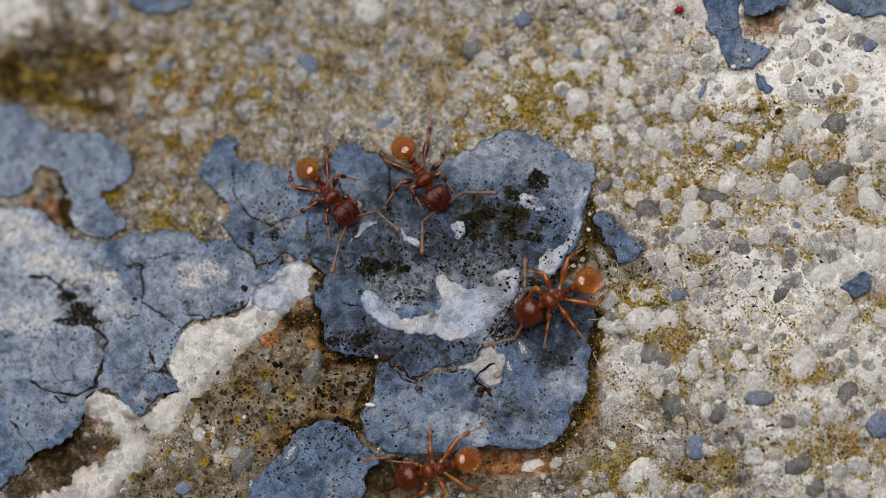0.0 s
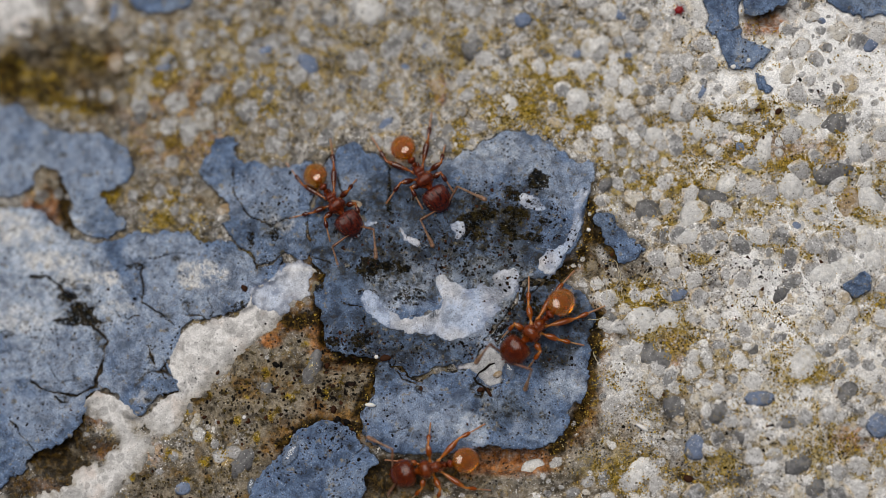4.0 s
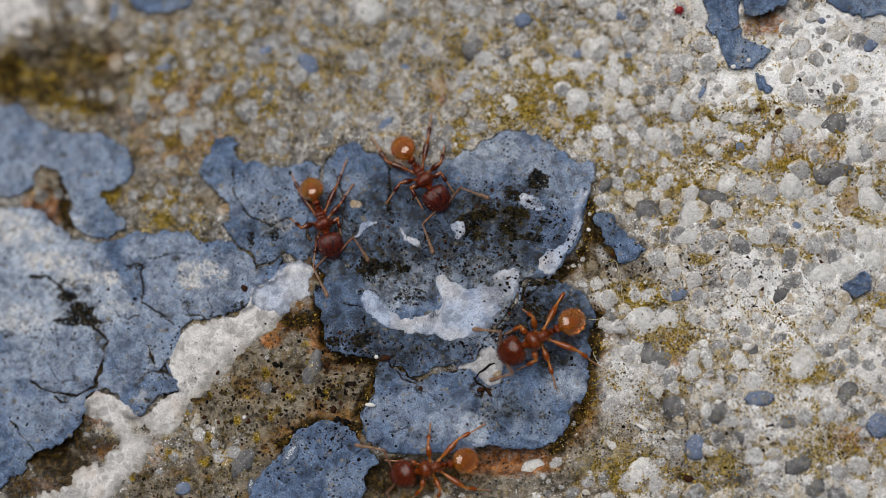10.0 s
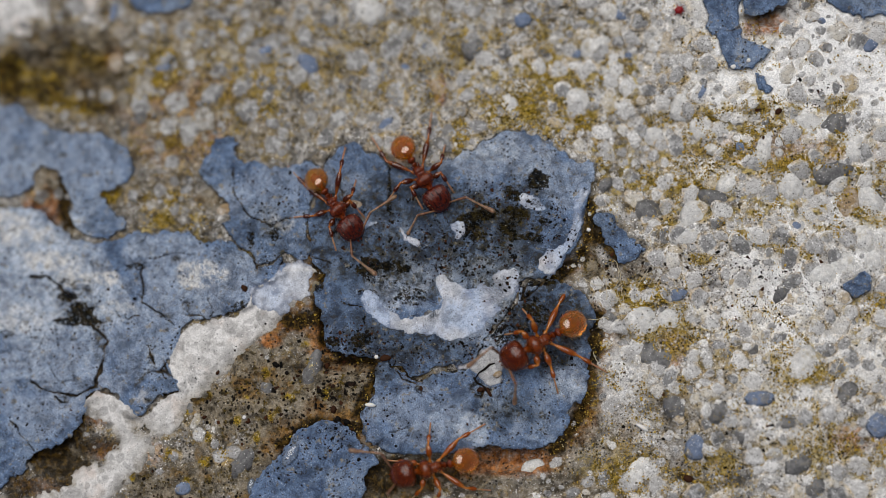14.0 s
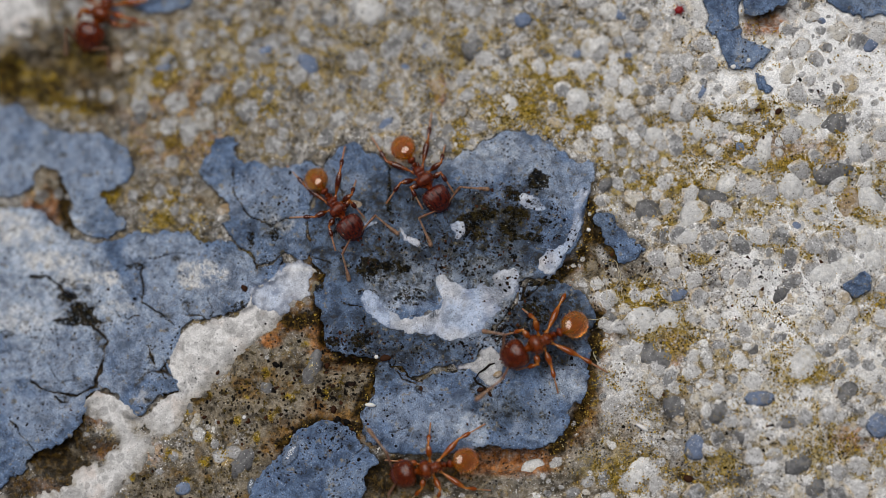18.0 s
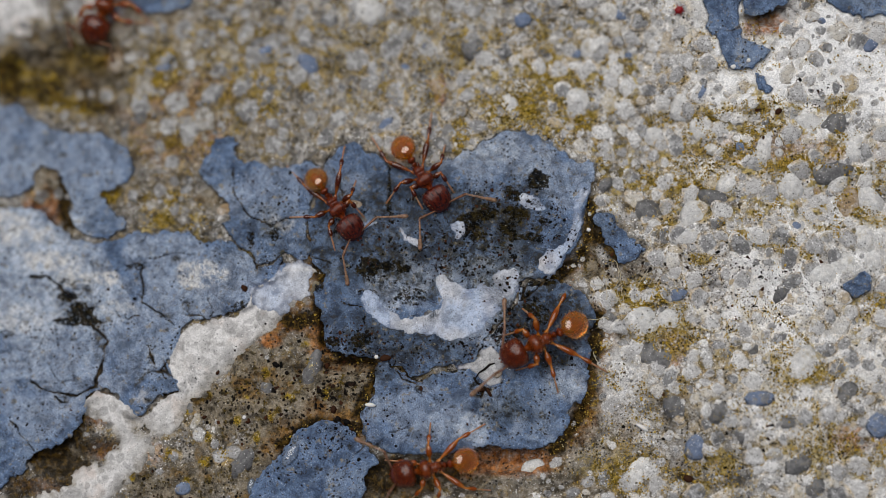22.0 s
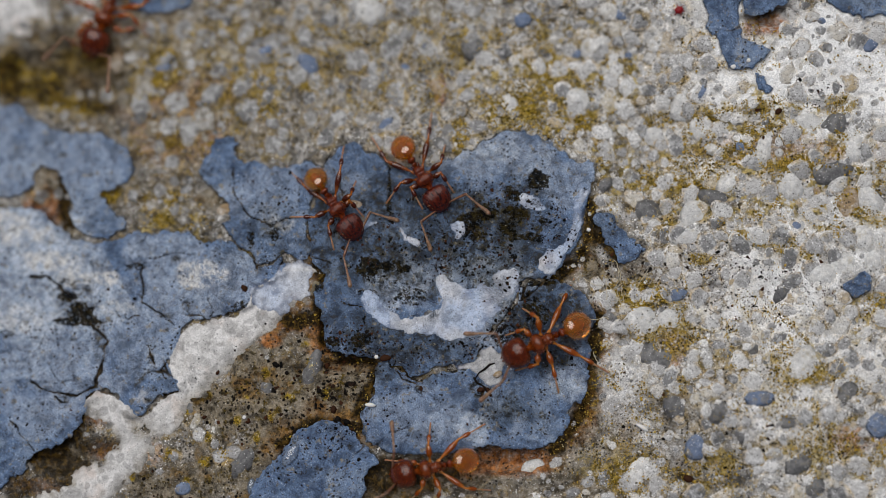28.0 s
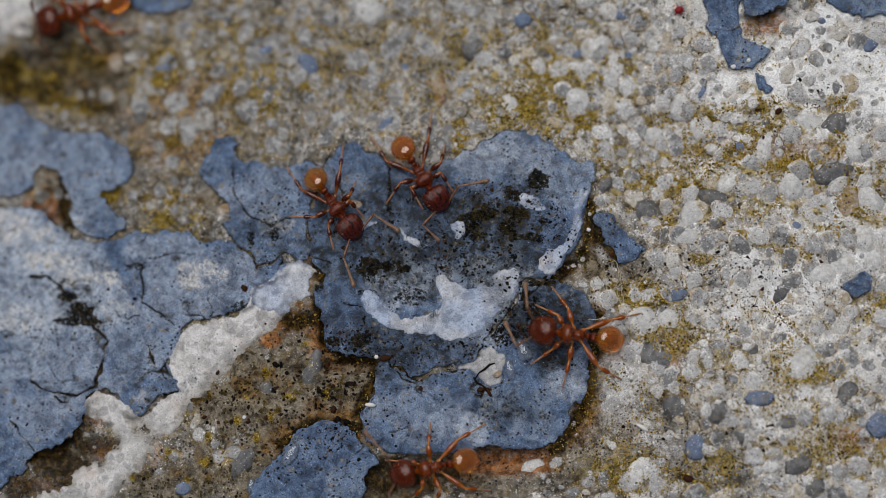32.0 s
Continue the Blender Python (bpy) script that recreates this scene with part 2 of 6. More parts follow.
# black-brown crusts of soil and lichen on the paint; around (125, 535) painted shadow of a lifted lip, at (435, 510)
# and (850, 692) dark holes
CRUST_AND_SHADE = [(944, 320, 30, 13, 1), (905, 338, 14, 14, .9), (868, 378, 34, 20, 1), (896, 398, 42, 22, 1), (828, 395, 26, 18, .9), (930, 420, 34, 10, .9), (985, 372, 14, 12, .7), (962, 392, 26, 10, .8), (842, 418, 30, 8, .8),
         (870, 440, 26, 8, .7), (908, 455, 10, 7, 1), (820, 452, 10, 8, .8), (676, 470, 30, 22, 1), (690, 330, 8, 46, .9), (565, 500, 10, 18, .9), (590, 604, 14, 10, .9)]
CRUST_AND_SHADE += [(637, 601, 15, 11, .9), (660, 517, 20, 7, .8), (940, 562, 36, 30, .75), (902, 590, 30, 20, .7), (926, 548, 13, 9, 1), (955, 500, 40, 7, 1), (850, 692, 14, 9, 1), (800, 656, 14, 5, .9), (722, 532, 44, 20, .7), (700, 505, 20, 14, .6),
          (115, 525, 28, 8, 1), (140, 546, 16, 12, 1), (130, 567, 34, 8, 1), (70, 492, 28, 5, 1), (165, 572, 16, 6, 1), (20, 592, 18, 9, .8)]
CRUST_AND_SHADE += [(315, 455, 14, 9, .7), (235, 470, 18, 8, .75), (425, 546, 30, 14, .75), (395, 506, 20, 10, .7), (486, 416, 10, 20, .8), (460, 460, 14, 12, .6), (435, 510, 7, 7, 1), (541, 536, 12, 18, .95), (205, 500, 22, 9, .5), (443, 428, 8, 24, .8),
          (610, 400, 30, 30, .6), (640, 370, 26, 16, .6), (720, 690, 26, 8, .5), (560, 836, 30, 12, .5), (990, 640, 20, 40, .5), (265, 640, 10, 14, .8)]
PALE = [(1480, 130, 420, 300, 1), (1380, 480, 400, 300, 1), (1420, 790, 450, 280, .62), (1180, 90, 360, 240, .85), (1500, 600, 300, 300, 1), (1120, 640, 130, 260, .7), (880, 130, 330, 200, .55), (620, 30, 160, 80, .35), (620, 200, 160, 70, .3)]

ALGAE = [(1330, 290, 330, 130, 1), (380, 170, 170, 150, .5), (700, 90, 240, 110, .45), (980, 160, 190, 140, 1), (1490, 790, 130, 70, .7), (1180, 600, 80, 80, .7), (1130, 830, 100, 50, .8), (1440, 640, 90, 60, .7), (300, 400, 80, 60, .8), (1330, 80, 160, 60, .35), (1300, 650, 250, 150, .4), (1230, 830, 110, 50, .8), (1540, 560, 60, 40, .8)]
# soil gathered along the paint's rims, and in patches
RIMS = [[(500, 562), (560, 566), (578, 525), (566, 480), (560, 440)], [(576, 560), (578, 600), (602, 632), (665, 634)], [(668, 650), (660, 690), (640, 722)], [(1046, 360), (1042, 430), (1010, 472), (970, 502)], [(640, 760), (560, 748), (500, 790)],
        [(1052, 560), (1050, 640), (1045, 700), (1012, 760), (982, 797)], [(340, 702), (300, 694)], [(150, 735), (110, 800), (60, 806)], [(1318, 30), (1350, 30), (1395, 10)], [(115, 320), (122, 400)], [(1068, 420), (1092, 462)]]
# mire; near (715, 842), (800, 835), (650, 850) also painted shadow of the hollow
MIRE_AND_SHADE = [(715, 842, 80, 34, .9), (800, 835, 60, 20, .8), (650, 850, 40, 40, .8), (110, 120, 100, 55, .55), (100, 832, 70, 26, .85), (24, 856, 50, 34, .8), (185, 788, 34, 16, .75), (140, 770, 20, 30, .6), (1320, 762, 26, 14, .5), (1400, 745, 30, 14, .6), (1290, 850, 40, 18, .6)]
MIRE_AND_SHADE += [(1180, 700, 40, 20, .4), (20, 130, 36, 60, .95), (95, 168, 46, 32, .85), (170, 190, 36, 18, .85), (80, 62, 50, 16, .7), (355, 702, 24, 14, .9), (660, 470, 30, 20, .8), (1350, 195, 40, 10, .6), (550, 655, 24, 16, .8), (645, 720, 14, 20, .9), (1190, 735, 20, 20, .7), (1215, 845, 30, 12, .9)]
HOLLOW = [(880, 815, 100, 26, 1), (760, 835, 120, 34, .8), (655, 850, 44, 44, .7), (1365, 32, 50, 20, .9), (620, 648, 60, 14, .8), (1030, 470, 40, 30, .6), (1040, 740, 30, 60, .6), (90, 370, 34, 40, .8), (110, 140, 110, 60, 1),
          (100, 805, 60, 30, .6), (580, 590, 16, 40, .6), (190, 345, 30, 20, .6), (1065, 410, 16, 30, .5)]

WHITE = [(1500, 260, 110, 60, .6), (1450, 380, 120, 60, .5), (1440, 110, 220, 130, 1), (1480, 130, 190, 120, 1), (1290, 200, 120, 60, .6), (1400, 60, 150, 60, .7), (1360, 520, 140, 100, .8), (1500, 640, 110, 70, .7), (1400, 720, 130, 70, .6), (1100, 680, 70, 70, .5), (1470, 830, 110, 60, .35), (1230, 40, 90, 60, .6), (1320, 300, 120, 60, .4), (1540, 430, 60, 120, .6)]

# Raster of the surface, on which everything rests.
STEP = 3.0
GU = np.arange(-84, 1653, STEP)
GV = np.arange(-84, 967, STEP)
UU, VV = np.meshgrid(GU, GV)
FLAKE_SD = flake_edges(UU, VV)


def concrete_height(u, v, sd):
    """Fine relief of the concrete in plan units, lower beneath the paint."""
    h = 6 * fbm(u, v, 90, 3, 3) + 1.9 * fbm(u, v, 22, 11, 3) - 1.0
    h = h - 24 * zone(u, v, HOLLOW, 270, 0.25)
    pits = smooth(vnoise(u, v, 13, 71), 0.55, 0.9)
    return h - 7.5 * pits - 5 * (1 - smooth(sd, -8, 5)) - 3 * np.clip(h, 0, 4) * (sd < 0)


GROUND_H = concrete_height(UU, VV, FLAKE_SD)
SURFACE_H = GROUND_H.copy()


def surface(u, v):
    """Height of the surface over the worn concrete at plan points, in units."""
    i = np.clip(np.rint((np.asarray(u) + 84) / STEP).astype(int), 0, len(GU) - 1)
    j = np.clip(np.rint((np.asarray(v) + 84) / STEP).astype(int), 0, len(GV) - 1)
    return SURFACE_H[j, i]


# ---- materials ----
class Nodes:
    def __init__(self, name):
        self.mat = bpy.data.materials.new(name)
        self.mat.use_nodes = True
        self.tree = self.mat.node_tree
        self.bsdf = self.tree.nodes["Principled BSDF"]
        self.place = self.tree.nodes.new("ShaderNodeTexCoord").outputs["Object"]

    def worldwide(self):
        """Patterns run on over neighbouring things."""
        self.place = self.tree.nodes.new("ShaderNodeNewGeometry").outputs["Position"]

    def powdered(self, col, amount=0.5):
        """Cement powder, algae and dirt that cover stones and paste alike."""
        mid, mottled = self.noise(2.4e-4, 6, 0.7), self.noise(4.5e-4, 7, 0.72)
        col = self.mix(self.span(mottled, 0.46, 0.58, 0, amount), col, self.mix(self.span(mid, 0.4, 0.6), (0.49, 0.485, 0.48), (0.83, 0.825, 0.815)))
        col = self.mix(self.span(self.noise(8e-4, 8, 0.75), 0.56, 0.63, 0, 0.42), col, self.mix(self.span(self.noise(3e-4, 6, 0.7), 0.38, 0.62), (0.12, 0.085, 0.015), (0.5, 0.38, 0.14)))
        dots = self.cells(1.7e-4)
        small = self.math('MULTIPLY', self.span(dots.outputs["Distance"], 0.2, 0.3, 0.9, 0), self.span(self.noise(7e-4, 4), 0.56, 0.64))
        return self.mix(small, col, (0.02, 0.017, 0.013))

    def paste(self, pale, white):
        """Cement paste with fine sand; lighter where pale and white are high."""
        mid, mottled = self.noise(2.4e-4, 6, 0.7), self.noise(4.5e-4, 7, 0.72)
        col = self.mix(self.span(mottled, 0.4, 0.62), (0.1, 0.09, 0.075), (0.27, 0.25, 0.22))
        col = self.mix(self.math('MULTIPLY', pale, self.span(mottled, 0.3, 0.55)), col, self.mix(self.span(mid, 0.4, 0.6), (0.67, 0.662, 0.65), (0.94, 0.935, 0.925)))
        return self.mix(self.math('MULTIPLY', white, self.span(mottled, 0.36, 0.6, 1.0, 0.8)), col, self.mix(self.span(mid, 0.38, 0.6), (0.8, 0.785, 0.765), (0.97, 0.965, 0.95)))

    def glitter(self, col, sizes, dark, bright, gate=None):
        """Minute dark and bright mineral grains; on the paint the bright ones are painted glints."""
        for size, low, high in sizes:
            crystal = self.cells(size)
            pick = self.tree.nodes.new("ShaderNodeSeparateColor")
            self.put(pick.inputs[0], crystal.outputs["Color"])
            body = self.span(crystal.outputs["Distance"], 0.3, 0.5, 1, 0)
            col = self.mix(self.math('MULTIPLY', self.span(pick.outputs[0], low - 0.02, low, 0.75, 0), body), col, dark)
            lit = self.span(pick.outputs[0], high, high + 0.02, 0, 0.95)
            if gate is not None:
                lit = self.math('MULTIPLY', lit, gate)
            col = self.mix(self.math('MULTIPLY', lit, body), col, bright)
        return col

    def put(self, socket, value):
        if isinstance(value, bpy.types.NodeSocket):
            self.tree.links.new(value, socket)
        elif isinstance(value, tuple) and len(value) == 3 and socket.type == 'RGBA':
            socket.default_value = (*value, 1)
        else:
            socket.default_value = value

    def noise(self, size, detail=4.0, rough=0.6, distort=0.0):
        n = self.tree.nodes.new("ShaderNodeTexNoise")
        n.inputs["Scale"].default_value = 1.0 / size
        n.inputs["Detail"].default_value = detail
        n.inputs["Roughness"].default_value = rough
        n.inputs["Distortion"].default_value = distort
        self.put(n.inputs["Vector"], self.place)
        return n.outputs["Fac"]

    def cells(self, size, feature='F1', random=1.0):
        n = self.tree.nodes.new("ShaderNodeTexVoronoi")
        n.feature = feature
        n.inputs["Scale"].default_value = 1.0 / size
        n.inputs["Randomness"].default_value = random
        self.put(n.inputs["Vector"], self.place)
        return n

    def warp(self, size, amount):
        """From here on patterns are read from a place shifted by noise."""
        n = self.tree.nodes.new("ShaderNodeTexNoise")
        n.inputs["Scale"].default_value = 0.35 / size
        self.put(n.inputs["Vector"], self.place)
        v = self.tree.nodes.new("ShaderNodeVectorMath")
        v.operation = 'MULTIPLY_ADD'
        self.put(v.inputs[0], n.outputs["Color"])
        v.inputs[1].default_value = (amount, amount, amount)
        self.put(v.inputs[2], self.place)
        self.plain, self.place = self.place, v.outputs[0]

    def stretch(self, scale):
        """From here on patterns are drawn out along the axes of small scale."""
        v = self.tree.nodes.new("ShaderNodeVectorMath")
        v.operation = 'MULTIPLY'
        self.put(v.inputs[0], self.place)
        v.inputs[1].default_value = scale
        self.plain, self.place = self.place, v.outputs[0]

    def unwarp(self):
        self.place = self.plain

    def span(self, value, a, b, c=0.0, d=1.0):
        n = self.tree.nodes.new("ShaderNodeMapRange")
        n.interpolation_type = 'SMOOTHSTEP'
        for i, x in enumerate((value, a, b, c, d)):
            self.put(n.inputs[i], x)
        return n.outputs[0]

    def math(self, kind, a, b=0.0):
        n = self.tree.nodes.new("ShaderNodeMath")
        n.operation = kind
        self.put(n.inputs[0], a)
        self.put(n.inputs[1], b)
        return n.outputs[0]

    def mix(self, fac, a, b, blend='MIX'):
        n = self.tree.nodes.new("ShaderNodeMix")
        n.data_type, n.blend_type = 'RGBA', blend
        self.put(n.inputs[0], fac)
        self.put(n.inputs[6], a)
        self.put(n.inputs[7], b)
        return n.outputs[2]

    def mask(self, name):
        n = self.tree.nodes.new("ShaderNodeAttribute")
        n.attribute_name = name
        return n.outputs["Fac"]

    def ramp(self, fac, stops):
        n = self.tree.nodes.new("ShaderNodeValToRGB")
        e = n.color_ramp.elements
        while len(e) < len(stops):
            e.new(0.5)
        for el, (p, c) in zip(e, stops):
            el.position, el.color = p, (*c, 1)
        self.put(n.inputs[0], fac)
        return n.outputs[0]

    def bump(self, height, depth, strength=1.0, below=None):
        n = self.tree.nodes.new("ShaderNodeBump")
        n.inputs["Strength"].default_value = strength
        n.inputs["Distance"].default_value = depth
        self.put(n.inputs["Height"], height)
        if below is not None:
            self.put(n.inputs["Normal"], below)
        return n.outputs[0]

    def done(self, **inputs):
        for k, value in inputs.items():
            self.put(self.bsdf.inputs[k.replace("_", " ")], value)
        return self.mat


def concrete_material():
    m = Nodes("weathered_concrete")
    big, mid, fine = m.noise(1.1e-3, 5), m.noise(2.4e-4, 6, 0.7), m.noise(5e-5, 4, 0.75)
    mottled = m.noise(4.5e-4, 7, 0.72)
    pale = m.mask("pale")
    col = m.paste(pale, 0.0)
    # grains worn flush with the paste, each of its own tone
    m.warp(1.2e-4, 2.6e-4)
    for size, amount in ((1.1e-3, 0.45), (6e-4, 0.42), (2.4e-4, 0.35)):
        stones, edge = m.cells(size), m.cells(size, 'DISTANCE_TO_EDGE')
        pick = m.tree.nodes.new("ShaderNodeSeparateColor")
        m.put(pick.inputs[0], stones.outputs["Color"])
        there = m.math('MULTIPLY', m.span(pick.outputs[0], 1 - amount - 0.02, 1 - amount + 0.02), m.span(edge.outputs["Distance"], 0.05, 0.11))
        tone = m.ramp(pick.outputs[1], [(0.0, (0.06, 0.06, 0.064)), (0.25, (0.17, 0.168, 0.168)), (0.5, (0.32, 0.31, 0.3)), (0.8, (0.56, 0.54, 0.52)), (0.92, (0.44, 0.35, 0.22)), (1.0, (0.7, 0.68, 0.65))])
        tone = m.mix(m.span(mid, 0.44, 0.6, 0, 0.45), tone, (0.24, 0.225, 0.2))
        col = m.mix(m.math('MULTIPLY', there, m.span(pale, 0.0, 0.8, 0.5, 0.72)), col, tone)
        rim = m.math('MULTIPLY', m.span(edge.outputs["Distance"], 0.0, 0.09, 1, 0), m.span(mid, 0.44, 0.58, 0.0, 0.7))
        col = m.mix(rim, col, m.mix(m.span(big, 0.42, 0.56), (0.07, 0.06, 0.045), (0.3, 0.21, 0.07)))
    m.unwarp()
    grout = m.math('MULTIPLY', m.mask("grout"), m.span(m.noise(7e-4, 6, 0.7), 0.42, 0.58, 0.1, 0.85))
    col = m.mix(grout, col, m.mix(m.span(mottled, 0.38, 0.6), (0.08, 0.056, 0.02), (0.46, 0.32, 0.11)))
    col = m.glitter(col, ((5e-5, 0.2, 0.88), (9e-5, 0.16, 0.95)), (0.055, 0.043, 0.036), (0.92, 0.915, 0.9))
    col = m.mix(m.math('MULTIPLY', m.mask("white"), m.span(mottled, 0.36, 0.6, 1.0, 0.8)), col, m.mix(m.span(mid, 0.38, 0.6), (0.8, 0.785, 0.765), (0.97, 0.965, 0.95)))
    clean = m.span(m.mask("white"), 0.2, 0.8, 1, 0.3)
    # yellow algae film in blotches, stains
    algae = m.math('MULTIPLY', m.span(m.noise(8e-4, 8, 0.75), 0.49, 0.55), m.span(m.mask("film"), 0.0, 1.0, 0.04, 0.9))
    col = m.mix(algae, col, m.mix(m.span(m.noise(3e-4, 6, 0.7), 0.38, 0.62), (0.08, 0.058, 0.008), (0.47, 0.35, 0.1)))
    col = m.mix(m.math('MULTIPLY', m.mask("umber"), m.span(mid, 0.35, 0.6, 0.95, 0.7)), col, m.mix(m.span(mottled, 0.36, 0.64), (0.055, 0.043, 0.026), (0.26, 0.215, 0.15)))
    col = m.mix(m.math('MULTIPLY', m.mask("umber"), m.span(m.noise(1.3e-3, 5, 0.65), 0.52, 0.64, 0, 0.75)), col, m.mix(m.span(mid, 0.4, 0.6), (0.06, 0.035, 0.008), (0.24, 0.13, 0.03)))
    olive = m.math('MULTIPLY', m.mask("umber"), m.span(m.noise(3.4e-4, 6, 0.66), 0.56, 0.6, 0, 0.9))
    col = m.mix(olive, col, m.mix(m.span(mid, 0.42, 0.6), (0.02, 0.014, 0.002), (0.13, 0.085, 0.01)))
    col = m.mix(m.math('MULTIPLY', m.mask("rust"), m.span(mid, 0.35, 0.6, 0.3, 1)), col, m.mix(m.span(mottled, 0.35, 0.65), (0.1, 0.025, 0.005), (0.46, 0.19, 0.06)))
    col = m.mix(m.math('MULTIPLY', m.mask("moss"), m.span(mid, 0.38, 0.52)), col, m.mix(m.span(mottled, 0.35, 0.65), (0.05, 0.033, 0.002), (0.36, 0.245, 0.025)))
    col = m.mix(m.math('MULTIPLY', m.mask("halo"), m.span(mottled, 0.36, 0.58, 0.9, 0.35)), col, m.mix(m.span(mid, 0.38, 0.62), (0.06, 0.026, 0.004), (0.3, 0.14, 0.03)))
    # dirt gathered along the paint's rim, and shadow painted in the hollow below the sheet
    col = m.mix(m.math('MULTIPLY', m.mask("dirt"), m.span(mottled, 0.52, 0.68, 1, 0.7)), col, m.mix(m.span(mid, 0.46, 0.64), (0.012, 0.008, 0.003), (0.1, 0.058, 0.012)))
    col = m.mix(0.6, col, m.ramp(fine, [(0.38, (0.4, 0.4, 0.4)), (0.5, (1, 1, 1)), (0.62, (1.55, 1.54, 1.52))]), 'MULTIPLY')
    col = m.mix(m.span(pale, 0.3, 0.9, 0.6, 0.3), col, m.ramp(m.noise(9e-4, 7, 0.72), [(0.38, (0.5, 0.48, 0.45)), (0.5, (1, 1, 1)), (0.6, (1.2, 1.2, 1.2))]), 'MULTIPLY')
    dots = m.cells(1.7e-4)
    small = m.math('MULTIPLY', m.span(dots.outputs["Distance"], 0.24, 0.36, 1, 0), m.span(m.noise(7e-4, 4), 0.47, 0.57))
    col = m.mix(m.math('MULTIPLY', small, clean), col, (0.02, 0.017, 0.013))
    pepper = m.math('MULTIPLY', m.mask("pepper"), m.span(m.cells(1.25e-4).outputs["Distance"], 0.2, 0.38, 1, 0))
    pepper = m.math('MULTIPLY', pepper, m.span(m.noise(3.2e-4, 5, 0.7), 0.47, 0.54))
    col = m.mix(pepper, col, m.mix(m.span(mid, 0.4, 0.6), (0.012, 0.009, 0.008), (0.1, 0.045, 0.025)))
    n = m.bump(mottled, 7e-5, 0.7, m.bump(mid, 5e-5, 0.9, m.bump(fine, 2.6e-5, 1.0)))
    return m.done(Base_Color=col, Roughness=m.span(mid, 0.3, 0.7, 0.5, 0.9), Normal=n, Specular_IOR_Level=0.06)


def paint_material():
    m = Nodes("blue_grey_paint")
    big, mid, fine = m.noise(2.0e-3, 6, 0.65), m.noise(2.6e-4, 7, 0.72), m.noise(5e-5, 4, 0.75)
    mottled = m.noise(7e-4, 8, 0.72, 0.6)
    col = m.mix(m.span(mottled, 0.36, 0.62), (0.046, 0.073, 0.132), (0.158, 0.236, 0.386))
    col = m.mix(m.span(big, 0.5, 0.66, 0, 0.55), col, m.mix(m.span(mid, 0.4, 0.6), (0.18, 0.235, 0.325), (0.36, 0.425, 0.52)))
    col = m.mix(m.math('MULTIPLY', m.mask("chalk_and_fold"), m.span(mottled, 0.32, 0.64, 0.3, 0.95)), col, m.mix(m.span(mid, 0.36, 0.64), (0.4, 0.48, 0.6), (0.69, 0.735, 0.8)))
    # the top coat rubbed through to its cream primer
    worn = m.math('MULTIPLY', m.mask("worn"), m.span(m.noise(4e-4, 8, 0.75), 0.4, 0.56, 0.0, 0.95))
    col = m.mix(worn, col, m.mix(m.span(mid, 0.4, 0.6), (0.52, 0.52, 0.52), (0.86, 0.83, 0.78)))
    # bright cells paint the sparkle of the lit fine relief
    col = m.glitter(col, ((3.5e-5, 0.2, 0.87), (6.5e-5, 0.12, 0.96)), (0.02, 0.02, 0.022), (0.55, 0.62, 0.72), m.math('MULTIPLY', m.span(mottled, 0.4, 0.6, 0.3, 1), m.span(m.mask("dark"), 0.2, 0.7, 1, 0.5)))
    col = m.mix(m.mask("dark"), col, m.mix(m.span(mottled, 0.4, 0.62), (0.2, 0.2, 0.19), (0.52, 0.53, 0.52)), 'MULTIPLY')
    # worn spots that show brown ground, soil and lichen in blotches, and painted shade at the lifted lip and holes
    col = m.mix(m.span(m.noise(3.6e-4, 7, 0.7), 0.58, 0.63, 0, 0.75), col, m.mix(m.span(mid, 0.4, 0.6), (0.08, 0.066, 0.042), (0.33, 0.28, 0.19)))
    col = m.mix(m.span(m.noise(5.5e-4, 7, 0.72), 0.6, 0.66, 0, 0.8), col, (0.035, 0.034, 0.034))
    col = m.mix(m.math('MULTIPLY', m.mask("soil"), m.span(m.noise(3.5e-4, 8, 0.78), 0.42, 0.53, 1, 0.1)), col, m.mix(m.span(mid, 0.45, 0.62), (0.005, 0.0045, 0.002), (0.085, 0.062, 0.014)))
    blot = m.math('MULTIPLY', m.mask("dark"), m.span(m.noise(4.5e-4, 8, 0.8), 0.515, 0.55))
    col = m.mix(blot, col, m.mix(m.span(mid, 0.42, 0.62), (0.005, 0.0045, 0.0028), (0.045, 0.034, 0.01)))
    crust = m.span(m.math('ADD', m.math('MULTIPLY', m.mask("crust"), 0.56), m.math('MULTIPLY', m.noise(1.5e-4, 6, 0.8), 1.9)), 1.28, 1.4, 0, 0.97)
    col = m.mix(crust, col, m.mix(m.span(mid, 0.42, 0.64), (0.003, 0.0027, 0.002), (0.036, 0.026, 0.008)))
    dots = m.cells(2.2e-4)
    col = m.mix(m.math('MULTIPLY', m.span(dots.outputs["Distance"], 0.18, 0.3, 1, 0), m.span(m.noise(9e-4, 4), 0.47, 0.58)), col, (0.018, 0.017, 0.015))
    col = m.mix(0.45, col, m.ramp(fine, [(0.36, (0.3, 0.3, 0.3)), (0.5, (0.9, 0.9, 0.9)), (0.66, (2.1, 2.1, 2.1))]), 'MULTIPLY')
    col = m.mix(m.span(m.mask("groove"), 0.18, 0.5), col, m.mix(m.span(mid, 0.46, 0.62), (0.009, 0.007, 0.005), (0.1, 0.07, 0.035)))
    n = m.bump(mottled, 1.8e-4, 0.7, m.bump(mid, 8e-5, 0.95, m.bump(fine, 3.6e-5, 1.0)))
